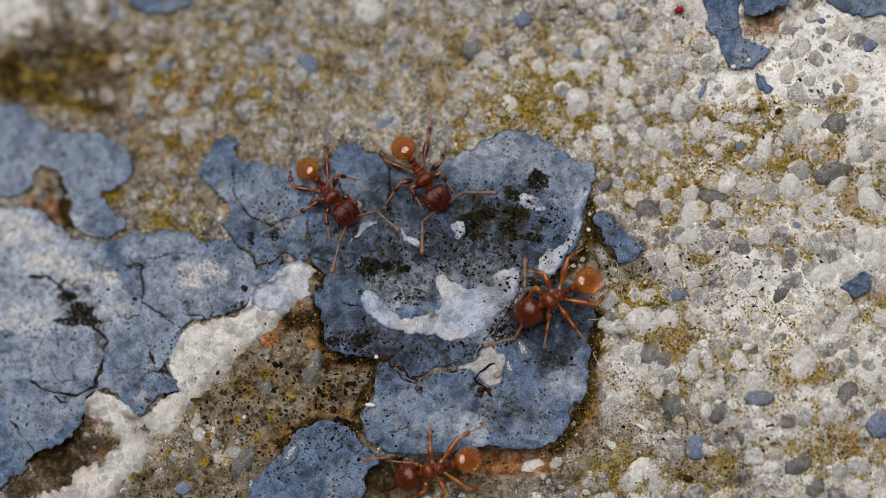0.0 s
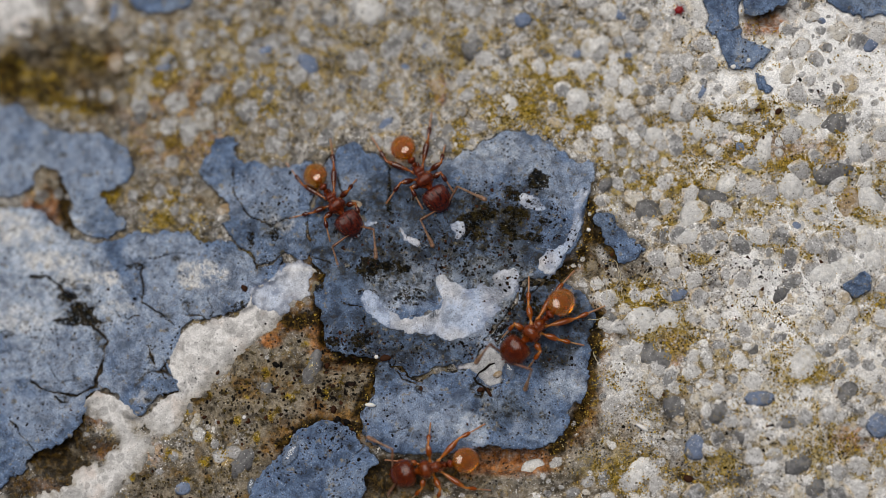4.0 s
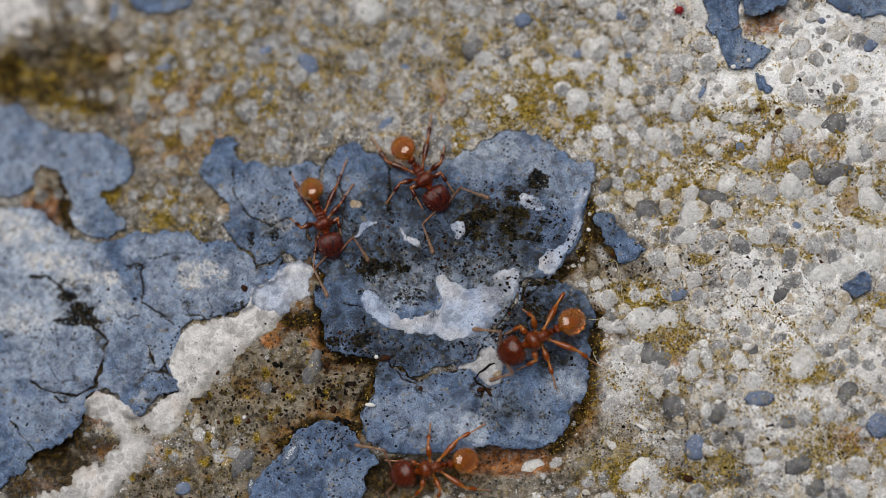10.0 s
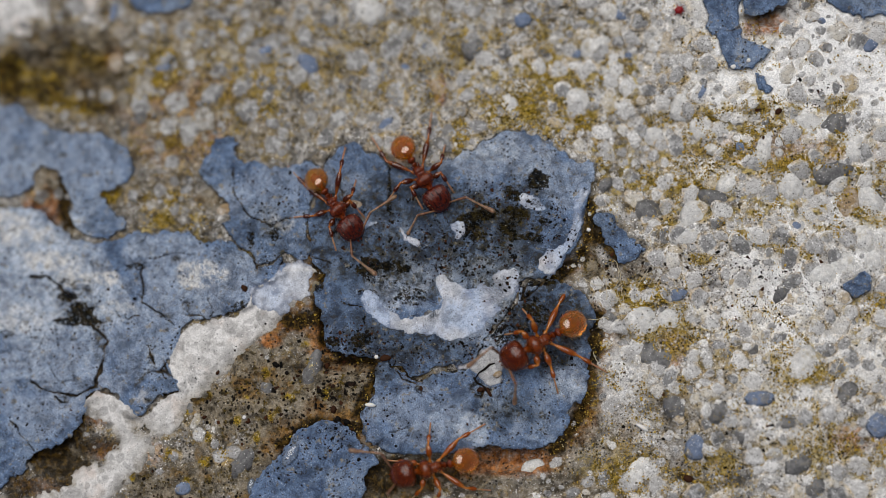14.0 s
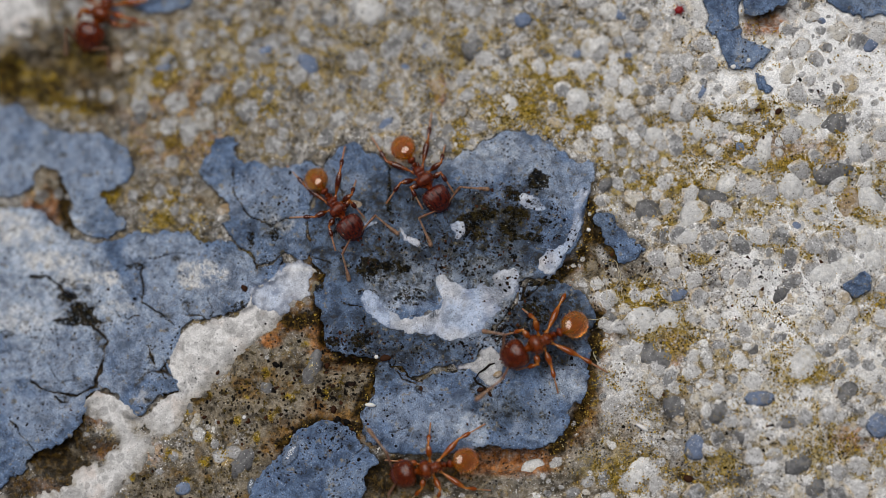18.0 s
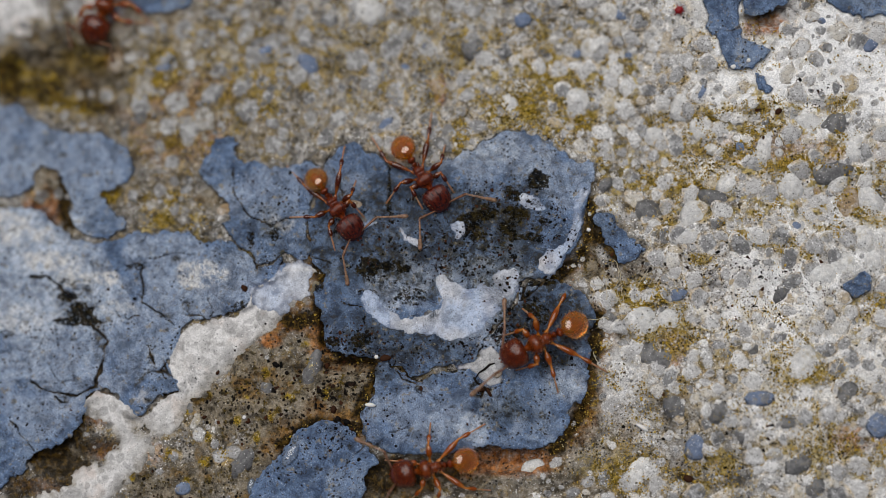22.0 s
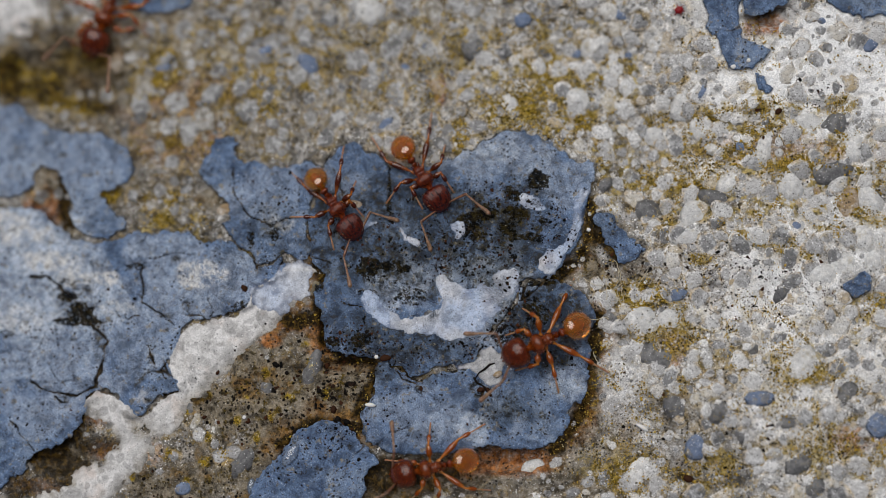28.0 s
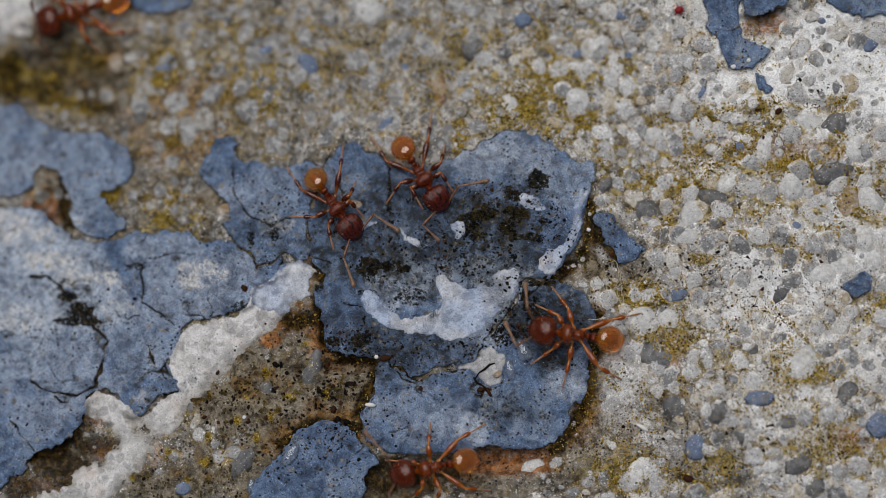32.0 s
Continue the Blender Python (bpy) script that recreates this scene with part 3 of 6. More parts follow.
    return m.done(Base_Color=col, Roughness=m.span(mid, 0.35, 0.65, 0.36, 0.62), Normal=n, Specular_IOR_Level=m.span(crust, 0, 1, 0.24, 0.02))


def plaster_material():
    m = Nodes("pale_plaster")
    big, mid, fine = m.noise(1.4e-3, 5), m.noise(2.6e-4, 6, 0.7), m.noise(5e-5, 4, 0.75)
    mottled = m.noise(6e-4, 7, 0.7)
    col = m.mix(m.span(mottled, 0.36, 0.62), (0.48, 0.465, 0.445), (0.7, 0.68, 0.66))
    col = m.mix(m.span(big, 0.52, 0.68, 0, 0.5), col, (0.6, 0.49, 0.42))
    col = m.mix(m.mask("blue"), col, m.mix(m.span(mottled, 0.38, 0.62), (0.2, 0.25, 0.36), (0.45, 0.52, 0.65)))
    m.warp(1.2e-4, 2.6e-4)
    for size in (7e-4, 3.6e-4):
        stones, edge = m.cells(size), m.cells(size, 'DISTANCE_TO_EDGE')
        pick = m.tree.nodes.new("ShaderNodeSeparateColor")
        m.put(pick.inputs[0], stones.outputs["Color"])
        seen = m.math('MULTIPLY', m.span(pick.outputs[0], 0.6, 0.68, 0, 0.5), m.span(edge.outputs["Distance"], 0.04, 0.14))
        col = m.mix(m.math('MULTIPLY', seen, m.span(m.mask("blue"), 0.02, 0.1, 1, 0)), col, m.mix(pick.outputs[1], (0.17, 0.165, 0.16), (0.4, 0.385, 0.37)))
    m.unwarp()
    col = m.mix(m.span(m.noise(4e-4, 7, 0.72), 0.56, 0.66, 0, 0.5), col, (0.2, 0.185, 0.165))
    col = m.glitter(col, ((5e-5, 0.14, 0.97), (9e-5, 0.05, 1.5)), (0.16, 0.155, 0.15), (0.85, 0.84, 0.83))
    col = m.mix(m.math('MULTIPLY', m.mask("spot"), m.span(mid, 0.47, 0.6, 1, 0.25)), col, m.mix(m.span(fine, 0.4, 0.6), (0.04, 0.044, 0.052), (0.17, 0.19, 0.225)))
    col = m.mix(m.mask("thin"), col, m.mix(m.span(m.mask("blue"), 0.05, 0.3), m.mix(m.span(mottled, 0.36, 0.64), (0.035, 0.027, 0.01), (0.23, 0.19, 0.12)), m.mix(m.span(mid, 0.4, 0.6), (0.06, 0.076, 0.12), (0.17, 0.21, 0.31))))
    col = m.mix(0.6, col, m.ramp(fine, [(0.36, (0.5, 0.5, 0.5)), (0.5, (1, 1, 1)), (0.66, (1.4, 1.4, 1.4))]), 'MULTIPLY')
    n = m.bump(mottled, 7e-5, 0.7, m.bump(mid, 3e-5, 0.8, m.bump(fine, 1.2e-5, 0.9)))
    return m.done(Base_Color=col, Roughness=0.65, Normal=n, Specular_IOR_Level=0.2)


def grain_material(per_object):
    m = Nodes("quartz_grain" if per_object else "sand_grains")
    if per_object:
        rnd = m.tree.nodes.new("ShaderNodeObjectInfo").outputs["Random"]
    else:
        rnd = m.tree.nodes.new("ShaderNodeNewGeometry").outputs["Random Per Island"]
    m.worldwide()
    mid, fine, mottled = m.noise(1.4e-4, 6, 0.7), m.noise(4e-5, 4, 0.7), m.noise(3.5e-4, 6, 0.7)
    col = m.ramp(rnd, [(0.0, (0.09, 0.09, 0.094)), (0.14, (0.18, 0.179, 0.18)), (0.32, (0.32, 0.312, 0.305)), (0.55, (0.47, 0.456, 0.44)), (0.76, (0.6, 0.585, 0.56)),
                       (0.84, (0.5, 0.43, 0.31)), (0.89, (0.44, 0.33, 0.18)), (0.94, (0.68, 0.66, 0.63)), (1.0, (0.82, 0.8, 0.77))])
    col = m.mix(m.span(mid, 0.44, 0.6, 0, 0.45), col, (0.24, 0.228, 0.21))
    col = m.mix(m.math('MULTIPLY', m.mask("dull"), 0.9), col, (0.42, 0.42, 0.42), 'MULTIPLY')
    col = m.powdered(col, 0.42)
    if per_object:
        paste = m.paste(0.85, 0.25)
    else:
        paste = m.paste(m.mask("pale"), m.mask("white"))
    buried = m.math('ADD', m.mask("edge"), m.math('MULTIPLY', m.noise(1.6e-4, 5, 0.75), 0.9))
    ochre = m.mix(m.span(m.noise(3e-4, 6, 0.7), 0.38, 0.62), (0.06, 0.04, 0.01), (0.5, 0.32, 0.09))
    paste = m.mix(m.span(m.noise(7e-4, 6, 0.72), 0.45, 0.57, 0.05, 0.65), paste, ochre)
    paste = m.mix(m.span(m.noise(2.6e-4, 5, 0.75), 0.54, 0.6, 0, 0.8), paste, (0.05, 0.045, 0.036))
    col = m.mix(m.span(buried, 0.62, 1.15, 0, 0.95), col, paste)
    col = m.glitter(col, ((5e-5, 0.2, 0.93), (9e-5, 0.12, 0.97)), (0.05, 0.042, 0.036), (0.88, 0.87, 0.86))
    col = m.mix(0.6, col, m.ramp(fine, [(0.36, (0.5, 0.5, 0.5)), (0.5, (1, 1, 1)), (0.66, (1.45, 1.45, 1.43))]), 'MULTIPLY')
    n = m.bump(mottled, 5e-5, 0.7, m.bump(mid, 4e-5, 0.8, m.bump(fine, 1.8e-5, 0.9)))
    return m.done(Base_Color=col, Roughness=m.span(mid, 0.3, 0.7, 0.35, 0.7), Normal=n, Specular_IOR_Level=0.35)


def island_material(name, stops, roughness=0.7, subsurface=0.0, shine=0.2):
    m = Nodes(name)
    rnd = m.tree.nodes.new("ShaderNodeNewGeometry").outputs["Random Per Island"]
    fine = m.noise(4e-5, 4)
    col = m.mix(m.span(fine, 0.3, 0.7, 0.0, 0.35), m.ramp(rnd, stops), stops[0][1])
    return m.done(Base_Color=col, Roughness=roughness, Normal=m.bump(fine, 1.5e-5, 0.7), Specular_IOR_Level=shine, Subsurface_Weight=subsurface, Subsurface_Radius=(1, 0.8, 0.3), Subsurface_Scale=8e-5)


def shell_material(name, dark, light, ridge=0.0, rough=0.25, glow=0.0, clear=0.0, coat=0.0, banded=False, gloss=1.5):
    """Ant cuticle: red-brown, glossy, translucent where clear > 0, finely ridged where ridge > 0."""
    m = Nodes(name)
    mid, fine = m.noise(2.2e-4, 4), m.noise(3e-5, 3)
    tone = m.math('SUBTRACT', 1.0, m.mask("tone")) if banded else m.span(mid, 0.3, 0.7)
    col = m.mix(tone, dark, light)
    if banded:
        col = m.mix(m.span(mid, 0.35, 0.65, 0, 0.35), col, dark)
    n = m.bump(mid, 1.6e-5, 0.35, m.bump(fine, 3e-6, 0.3))
    if ridge:
        m.stretch((0.2, 1.0, 0.7))
        lines = m.noise(8.5e-5, 3, 0.6)
        m.unwarp()
        n = m.bump(lines, 9e-5, ridge, n)
        col = m.mix(m.span(lines, 0.36, 0.54, 0.85 * ridge, 0.0), col, tuple(0.2 * c for c in dark))
    return m.done(Base_Color=col, Roughness=rough, Normal=n, Coat_Normal=n, Subsurface_Weight=glow, Subsurface_Radius=(1.0, 0.25, 0.05), Subsurface_Scale=1.6e-4, Specular_IOR_Level=0.4,
                  IOR=1.42, Transmission_Weight=clear, Coat_Weight=coat, Coat_Roughness=0.04, Coat_IOR=gloss)


CONCRETE = concrete_material()
PAINT = paint_material()
PLASTER_MAT = plaster_material()
GRAIN = grain_material(True)
GRAINS = grain_material(False)
MOSS_MAT = island_material("yellow_moss", [(0, (0.04, 0.03, 0.004)), (0.3, (0.22, 0.14, 0.01)), (0.65, (0.52, 0.34, 0.035)), (0.92, (0.58, 0.4, 0.1)), (1, (0.72, 0.62, 0.36))], 0.6, 0.3)
BLACK = island_material("black_crust", [(0, (0.005, 0.005, 0.0045)), (0.7, (0.014, 0.011, 0.009)), (1, (0.075, 0.028, 0.012))], 0.7, 0.0, 0.04)
WHITE_BIT = island_material("white_crumb", [(0, (0.6, 0.58, 0.54)), (1, (0.8, 0.78, 0.74))], 0.5, 0.2)
RED_BIT = island_material("red_mite", [(0, (0.16, 0.005, 0.008)), (1, (0.24, 0.01, 0.012))], 0.35, 0.3)
FIBRE = island_material("dry_fibre", [(0, (0.45, 0.36, 0.2)), (1, (0.65, 0.58, 0.45))], 0.6, 0.2)
HEAD_SHELL = shell_material("ant_head_shell", (0.058, 0.0055, 0.0006), (0.11, 0.012, 0.001), 1.0, 0.17, 0.0, coat=0.4, gloss=1.5)
BODY_SHELL = shell_material("ant_body_shell", (0.075, 0.009, 0.001), (0.18, 0.028, 0.002), 0.8, 0.17, 0.0, coat=0.4, gloss=1.5)
PALE_HEAD = shell_material("pale_ant_head_shell", (0.085, 0.012, 0.0016), (0.17, 0.029, 0.0035), 0.2, 0.16, 0.0, clear=0.35, coat=0.25)
PALE_BODY = shell_material("pale_ant_body_shell", (0.12, 0.019, 0.002), (0.28, 0.058, 0.006), 0.2, 0.16, 0.0, clear=0.35, coat=0.3)
GASTER_SHELL = shell_material("ant_gaster_shell", (0.84, 0.22, 0.0006), (0.97, 0.36, 0.001), 0.0, 0.03, 0.0, clear=0.82, coat=1.0, gloss=1.8)
CORE_SHELL = shell_material("ant_gaster_core", (0.11, 0.022, 0.001), (0.18, 0.04, 0.001), 0.0, 0.5, 0.0)
LEG_SHELL = shell_material("ant_leg_shell", (0.07, 0.011, 0.001), (0.44, 0.13, 0.018), 0.0, 0.16, 0.0, clear=0.25, coat=0.6, banded=True)
# lighter copy of the leg shell, with light shining through put into its colour
LIT_LEG = shell_material("pale_ant_leg_shell", (0.3, 0.065, 0.004), (0.7, 0.27, 0.04), 0.0, 0.16, 0.0, clear=0.4, coat=0.6, banded=True)
SCAPE_SHELL = shell_material("ant_feeler_shell", (0.07, 0.03, 0.016), (0.2, 0.105, 0.065), 0.0, 0.25, 0.1)
CLUB_SHELL = shell_material("ant_club_shell", (0.13, 0.07, 0.04), (0.36, 0.22, 0.14), 0.0, 0.35, 0.1)
FOOT_SHELL = shell_material("ant_foot_shell", (0.26, 0.12, 0.055), (0.44, 0.25, 0.14), 0.0, 0.35, 0.2)
EYE_SHELL = shell_material("ant_eye_shell", (0.006, 0.005, 0.005), (0.012, 0.01, 0.01), 0.0, 0.15, 0.0)
HAIR = shell_material("ant_bristle", (0.4, 0.22, 0.09), (0.62, 0.42, 0.22), 0.0, 0.4, 0.1)


# ---- mesh helpers ----
def mesh_from(name, verts, faces, *mats, flat=False):
    me = bpy.data.meshes.new(name)
    me.from_pydata([tuple(p) for p in np.asarray(verts).tolist()], [], faces)
    for m in mats:
        me.materials.append(m)
    if not flat:
        me.shade_smooth()
    me.update()
    return me


def add_mask(me, name, values):
    a = me.attributes.new(name, 'FLOAT', 'POINT')
    a.data.foreach_set("value", np.asarray(values, dtype=np.float32).ravel())


def part(name, me, parent, label=""):
    ob = new(name, me)
    ob.parent = parent
    return tagged(ob, label)


def ball(levels):
    bm = bmesh.new()
    bmesh.ops.create_icosphere(bm, subdivisions=levels, radius=1.0)
    v = np.array([p.co[:] for p in bm.verts])
    f = np.array([[q.index for q in p.verts] for p in bm.faces])
    bm.free()
    return v, f


BALL1, BALL2 = ball(1), ball(2)


def lumps(name, places, sizes, mat, ball_data, rng, squash=(0.5, 0.9), rough=0.18, sink=0.35, lift=0.0):
    """Many small uneven lumps on the surface, joined into one mesh."""
    bv, bf = ball_data
    n, k = len(places), len(bv)
    u, v = places[:, 0], places[:, 1]
    turn = rng.uniform(0, 6.283, n)
    stretch = rng.uniform(0.75, 1.25, (n, 1))
    flat = rng.uniform(*squash, n)
    shape = bv[None] * (1 + rough * rng.uniform(-1, 1, (n, k, 1)))
    x = shape[..., 0] * stretch
    y = shape[..., 1] / stretch
    c, s = np.cos(turn)[:, None], np.sin(turn)[:, None]
    du, dv = (x * c - y * s) * sizes[:, None], (x * s + y * c) * sizes[:, None]
    dz = shape[..., 2] * (sizes * flat)[:, None] + ((1 - 2 * sink) * sizes * flat)[:, None] + lift
    bu, bw = u[:, None] + du, v[:, None] + dv
    z = base_z(bu, bw) + S * (surface(u, v)[:, None] + dz)
    verts = at_many(bu, bw, z).reshape(-1, 3)
    faces = (bf[None] + (np.arange(n) * k)[:, None, None]).reshape(-1, 3)
    return mesh_from(name, verts, faces.tolist(), mat)


# ---- ground ----
def build_ground():
    far = np.array([1.3, 1.8, 3, 6, 15, 50, 200, 1000, 10000, 100000, 800000.0])
    us = np.concatenate((-84 - 60 * far[::-1], GU, GU[-1] + 60 * far))
    vs = np.concatenate((-84 - 60 * far[::-1], GV, GV[-1] + 60 * far))
    pad = len(far)
    h = np.pad(GROUND_H, pad, mode='edge')
    uu, vv = np.meshgrid(us, vs)
    inner = np.zeros(uu.shape, bool)
    inner[pad:-pad, pad:-pad] = True
    cu, cv = np.clip(uu, -4000, 5600), np.clip(vv, -4000, 4900)
    z = base_z(cu, cv) + S * h
    p = at_many(uu, vv, np.where(inner, z, base_z(cu, cv) + S * h))
    ny, nx = uu.shape
    idx = np.arange(nx * ny).reshape(ny, nx)
    faces = np.stack((idx[1:, :-1], idx[1:, 1:], idx[:-1, 1:], idx[:-1, :-1]), -1).reshape(-1, 4)
    me = mesh_from("ground", p.reshape(-1, 3), faces.tolist(), CONCRETE)
    for k, (name, blobs) in enumerate((("moss", MOSS), ("umber", UMBER), ("rust", RUST), ("pale", PALE), ("white", WHITE), ("film", ALGAE), ("pepper", FINE))):
        add_mask(me, name, zone(uu, vv, blobs, 200 + 10 * k, 0.4))
    sd = np.pad(FLAKE_SD, pad, mode='edge')
    near = (1 - smooth(sd + 8 * fbm(uu, vv, 30, 260, 3), 3, 18)) * np.clip(0.2 + 0.9 * vnoise(uu, vv, 60, 262), 0, 1) * smooth(vv + 0.2 * uu, 420, 640)
    for line in RIMS:
        near = np.maximum(near, 1 - smooth(line_distance(uu + 6 * vnoise(uu, vv, 20, 264), vv + 6 * vnoise(uu, vv, 20, 265), line) + 5 * fbm(uu, vv, 16, 266, 2), 8, 19))
    near = np.maximum(near, zone(uu, vv, MIRE_AND_SHADE, 268, 0.5))
    grout = np.zeros(uu.shape)
    for (gu, gw), r in zip(*GRAINS_AT):
        if r > 6:
            i0, i1 = np.searchsorted(us, (gu - 1.6 * r - 9, gu + 1.6 * r + 9))
            j0, j1 = np.searchsorted(vs, (gw - 1.6 * r - 9, gw + 1.6 * r + 9))
            away = np.hypot(uu[j0:j1, i0:i1] - gu, vv[j0:j1, i0:i1] - gw) - 1.25 * r
            grout[j0:j1, i0:i1] = np.maximum(grout[j0:j1, i0:i1], 1 - smooth(away, 1, 8))
    add_mask(me, "grout", grout)
    halo = np.zeros(uu.shape)
    for line in RIMS[:2] + RIMS[4:6]:
        halo = np.maximum(halo, 1 - smooth(line_distance(uu, vv, line) + 14 * fbm(uu, vv, 40, 263, 3), 8, 44))
    add_mask(me, "halo", halo)
    add_mask(me, "dirt", near * (1 - 0.75 * zone(uu, vv, WHITE, 240, 0.4)))
    return tagged(new("ground", me), "weathered grey concrete with embedded sand, algae stains and pits", "ground", kind="structure")


def build_crust(name, shape, mat, n, thick, rough, edge, curl=0.0, cracks=(), step=2.2, bumps=1.6, masks=None, lift=0.0, seeds=(), piece_name="paint_piece"):
    """A crust lying on the concrete: ragged rim, real thickness, grooves at its cracks."""
    lo, hi = shape.min(0) - 12, shape.max(0) + 12
    lo, hi = np.maximum(lo, (-72, -42)), np.minimum(hi, (1640, 932))
    uu, vv = np.meshgrid(np.arange(lo[0], hi[0], step), np.arange(lo[1], hi[1], step))
    wu, wv = ragged(uu, vv, n, rough)
    sd = edge_distance(wu, wv, shape)
    gv, gu = np.gradient(sd, step)
    norm = np.maximum(np.hypot(gu, gv), 0.3)
    push = np.where(sd > 0, sd, 0)
    pu, pv = uu - push * gu / norm ** 2, vv - push * gv / norm ** 2
    d = np.minimum(sd, 0)
    h = thick * (0.55 + 0.45 * (1 - np.exp(d / edge))) + curl * np.exp(d / 10) * np.clip(0.4 + vnoise(uu, vv, 60, n + 3), 0, 1)
    h = h + bumps * fbm(uu, vv, 45, n + 7, 4) * (1 - np.exp(d / 8)) + lift
    groove = np.zeros(uu.shape)
    for wide, c in cracks:
        cd = line_distance(uu + 3 * vnoise(uu, vv, 14, 5) + 1.2 * vnoise(uu, vv, 5, 6), vv + 3 * vnoise(uu, vv, 14, 7) + 1.2 * vnoise(uu, vv, 5, 8), c)
        groove = np.maximum(groove, (1 - smooth(cd, 0.25 * wide - 0.3, wide * (0.68 + 0.4 * vnoise(uu, vv, 25, 12)))) * np.clip(0.9 + 0.5 * vnoise(uu, vv, 45, 13), 0, 1))
    piece = np.zeros(uu.shape, int)
    if seeds:
        mu, mv = uu + 14 * fbm(uu, vv, 50, 90, 3), vv + 14 * fbm(uu, vv, 50, 95, 3)
        near = np.stack([np.hypot(mu - a, mv - b) for a, b in seeds])
        piece = near.argmin(0)
        near.sort(0)
        gap = (near[1] - near[0]) / 2
        groove = np.maximum(groove, (1 - smooth(gap, 0.3, 1.9 + 1.2 * vnoise(uu, vv, 30, 14))) * np.clip(0.1 + 0.6 * vnoise(uu, vv, 60, 15), 0, 0.5))
    h = h - groove * (thick * 0.9 + 2)
    if masks and "thin" in masks:
        h = h - (thick + lift + 1.5) * masks["thin"](pu, pv, d)
    if lift:
        under = surface(pu, pv)
        for _ in range(4):
            e = np.pad(under, 1, mode='edge')
            under = np.maximum(under, (e[1:-1, :-2] + e[1:-1, 2:] + e[:-2, 1:-1] + e[2:, 1:-1]) / 4)
    else:
        under = 0.0
    h = h + under
    keep = sd < step * 1.05
    quad = keep[:-1, :-1] & keep[1:, :-1] & keep[:-1, 1:] & keep[1:, 1:]
    quad &= (sd[:-1, :-1] < 0) | (sd[1:, :-1] < 0) | (sd[:-1, 1:] < 0) | (sd[1:, 1:] < 0)
    ny, nx = uu.shape
    idx = np.arange(nx * ny).reshape(ny, nx)
    q = np.stack((idx[1:, :-1], idx[1:, 1:], idx[:-1, 1:], idx[:-1, :-1]), -1)[quad]
    used = np.unique(q)
    new_index = np.full(nx * ny, -1)
    new_index[used] = np.arange(len(used))
    q = new_index[q]
    fu, fv, fh = pu.ravel()[used], pv.ravel()[used], h.ravel()[used]
    top = at_many(fu, fv, base_z(fu, fv) + S * fh)
    # rim: edges used by one face only go straight down into the concrete
    e = np.concatenate([q[:, [0, 1]], q[:, [1, 2]], q[:, [2, 3]], q[:, [3, 0]]])
    key = np.sort(e, 1)
    _, first, count = np.unique(key[:, 0] * 10_000_000 + key[:, 1], return_index=True, return_counts=True)
    rim = e[first[count == 1]]
    ring = np.unique(rim)
    low_index = np.full(len(used), -1)
    low_index[ring] = len(used) + np.arange(len(ring))
    down = at_many(fu[ring], fv[ring], base_z(fu[ring], fv[ring]) + S * (fh[ring] - thick - curl - 9))
    sides = np.stack((rim[:, 1], rim[:, 0], low_index[rim[:, 0]], low_index[rim[:, 1]]), -1)
    verts = np.concatenate((top, down))
    ou, ov = np.concatenate((fu, fu[ring])), np.concatenate((fv, fv[ring]))
    gr = np.concatenate((groove.ravel()[used], np.full(len(ring), 0.6)))
    depth = np.concatenate((d.ravel()[used], np.zeros(len(ring))))
    faces = np.concatenate((q, sides))
    owner = piece.ravel()[used][faces[:, 0]]
    made = []
    for k in np.unique(owner):
        mine = faces[owner == k]
        ids = np.unique(mine)
        short = np.full(len(verts), -1)
        short[ids] = np.arange(len(ids))
        me = mesh_from(name, verts[ids], short[mine].tolist(), mat)
        add_mask(me, "groove", gr[ids])
        for key_name, fn in (masks or {}).items():
            add_mask(me, key_name, fn(ou[ids], ov[ids], depth[ids]))
        made.append(me)
    # note the new surface
    i = np.clip(np.rint((fu + 84) / STEP).astype(int), 0, len(GU) - 1)
    j = np.clip(np.rint((fv + 84) / STEP).astype(int), 0, len(GV) - 1)
    SURFACE_H[j, i] = fh
    if len(made) == 1:
        return new(name, made[0])
    whole = new(name)
    c = shape.mean(0)
    whole.location = at(c[0], c[1], 0)
    for me in made:
        me.transform(Matrix.Translation(-whole.location))
        part(piece_name, me, whole)
    return whole


# blotches near (840, 747) and (905, 722) also paint a fold's light and shade
DARK = [(910, 725, 56, 26, .8), (625, 470, 80, 70, .65), (650, 430, 60, 40, .5), (880, 390, 80, 50, .9), (800, 420, 220, 110, .75), (700, 330, 90, 60, .2), (680, 610, 150, 60, .7), (970, 570, 90, 80, .85), (900, 720, 80, 40, .4), (480, 420, 90, 60, .3), (600, 420, 70, 90, .6), (470, 400, 60, 50, .35)]
WORN = [(30, 392, 50, 34, 1), (75, 412, 40, 16, .8), (100, 462, 50, 16, .9), (155, 492, 46, 14, 1), (352, 488, 34, 22, .9), (490, 395, 22, 16, .8), (205, 545, 34, 10, .5), (30, 560, 50, 20, .5), (250, 700, 20, 14, .5)]
CHALK_AND_FOLD = [(845, 748, 36, 34, 1), (1015, 680, 34, 34, 1), (880, 268, 70, 24, .9), (872, 520, 60, 50, 1), (850, 470, 40, 24, .6), (60, 500, 160, 130, .8), (100, 650, 120, 90, .5), (300, 440, 90, 30, .5), (340, 520, 70, 50, .6), (80, 280, 150, 70, .4), (835, 745, 26, 40, 1), (90, 540, 120, 60, .9), (905, 492, 70, 34, .8), (840, 580, 50, 50, .7), (330, 510, 150, 90, .45), (110, 620, 130, 90, .4)]
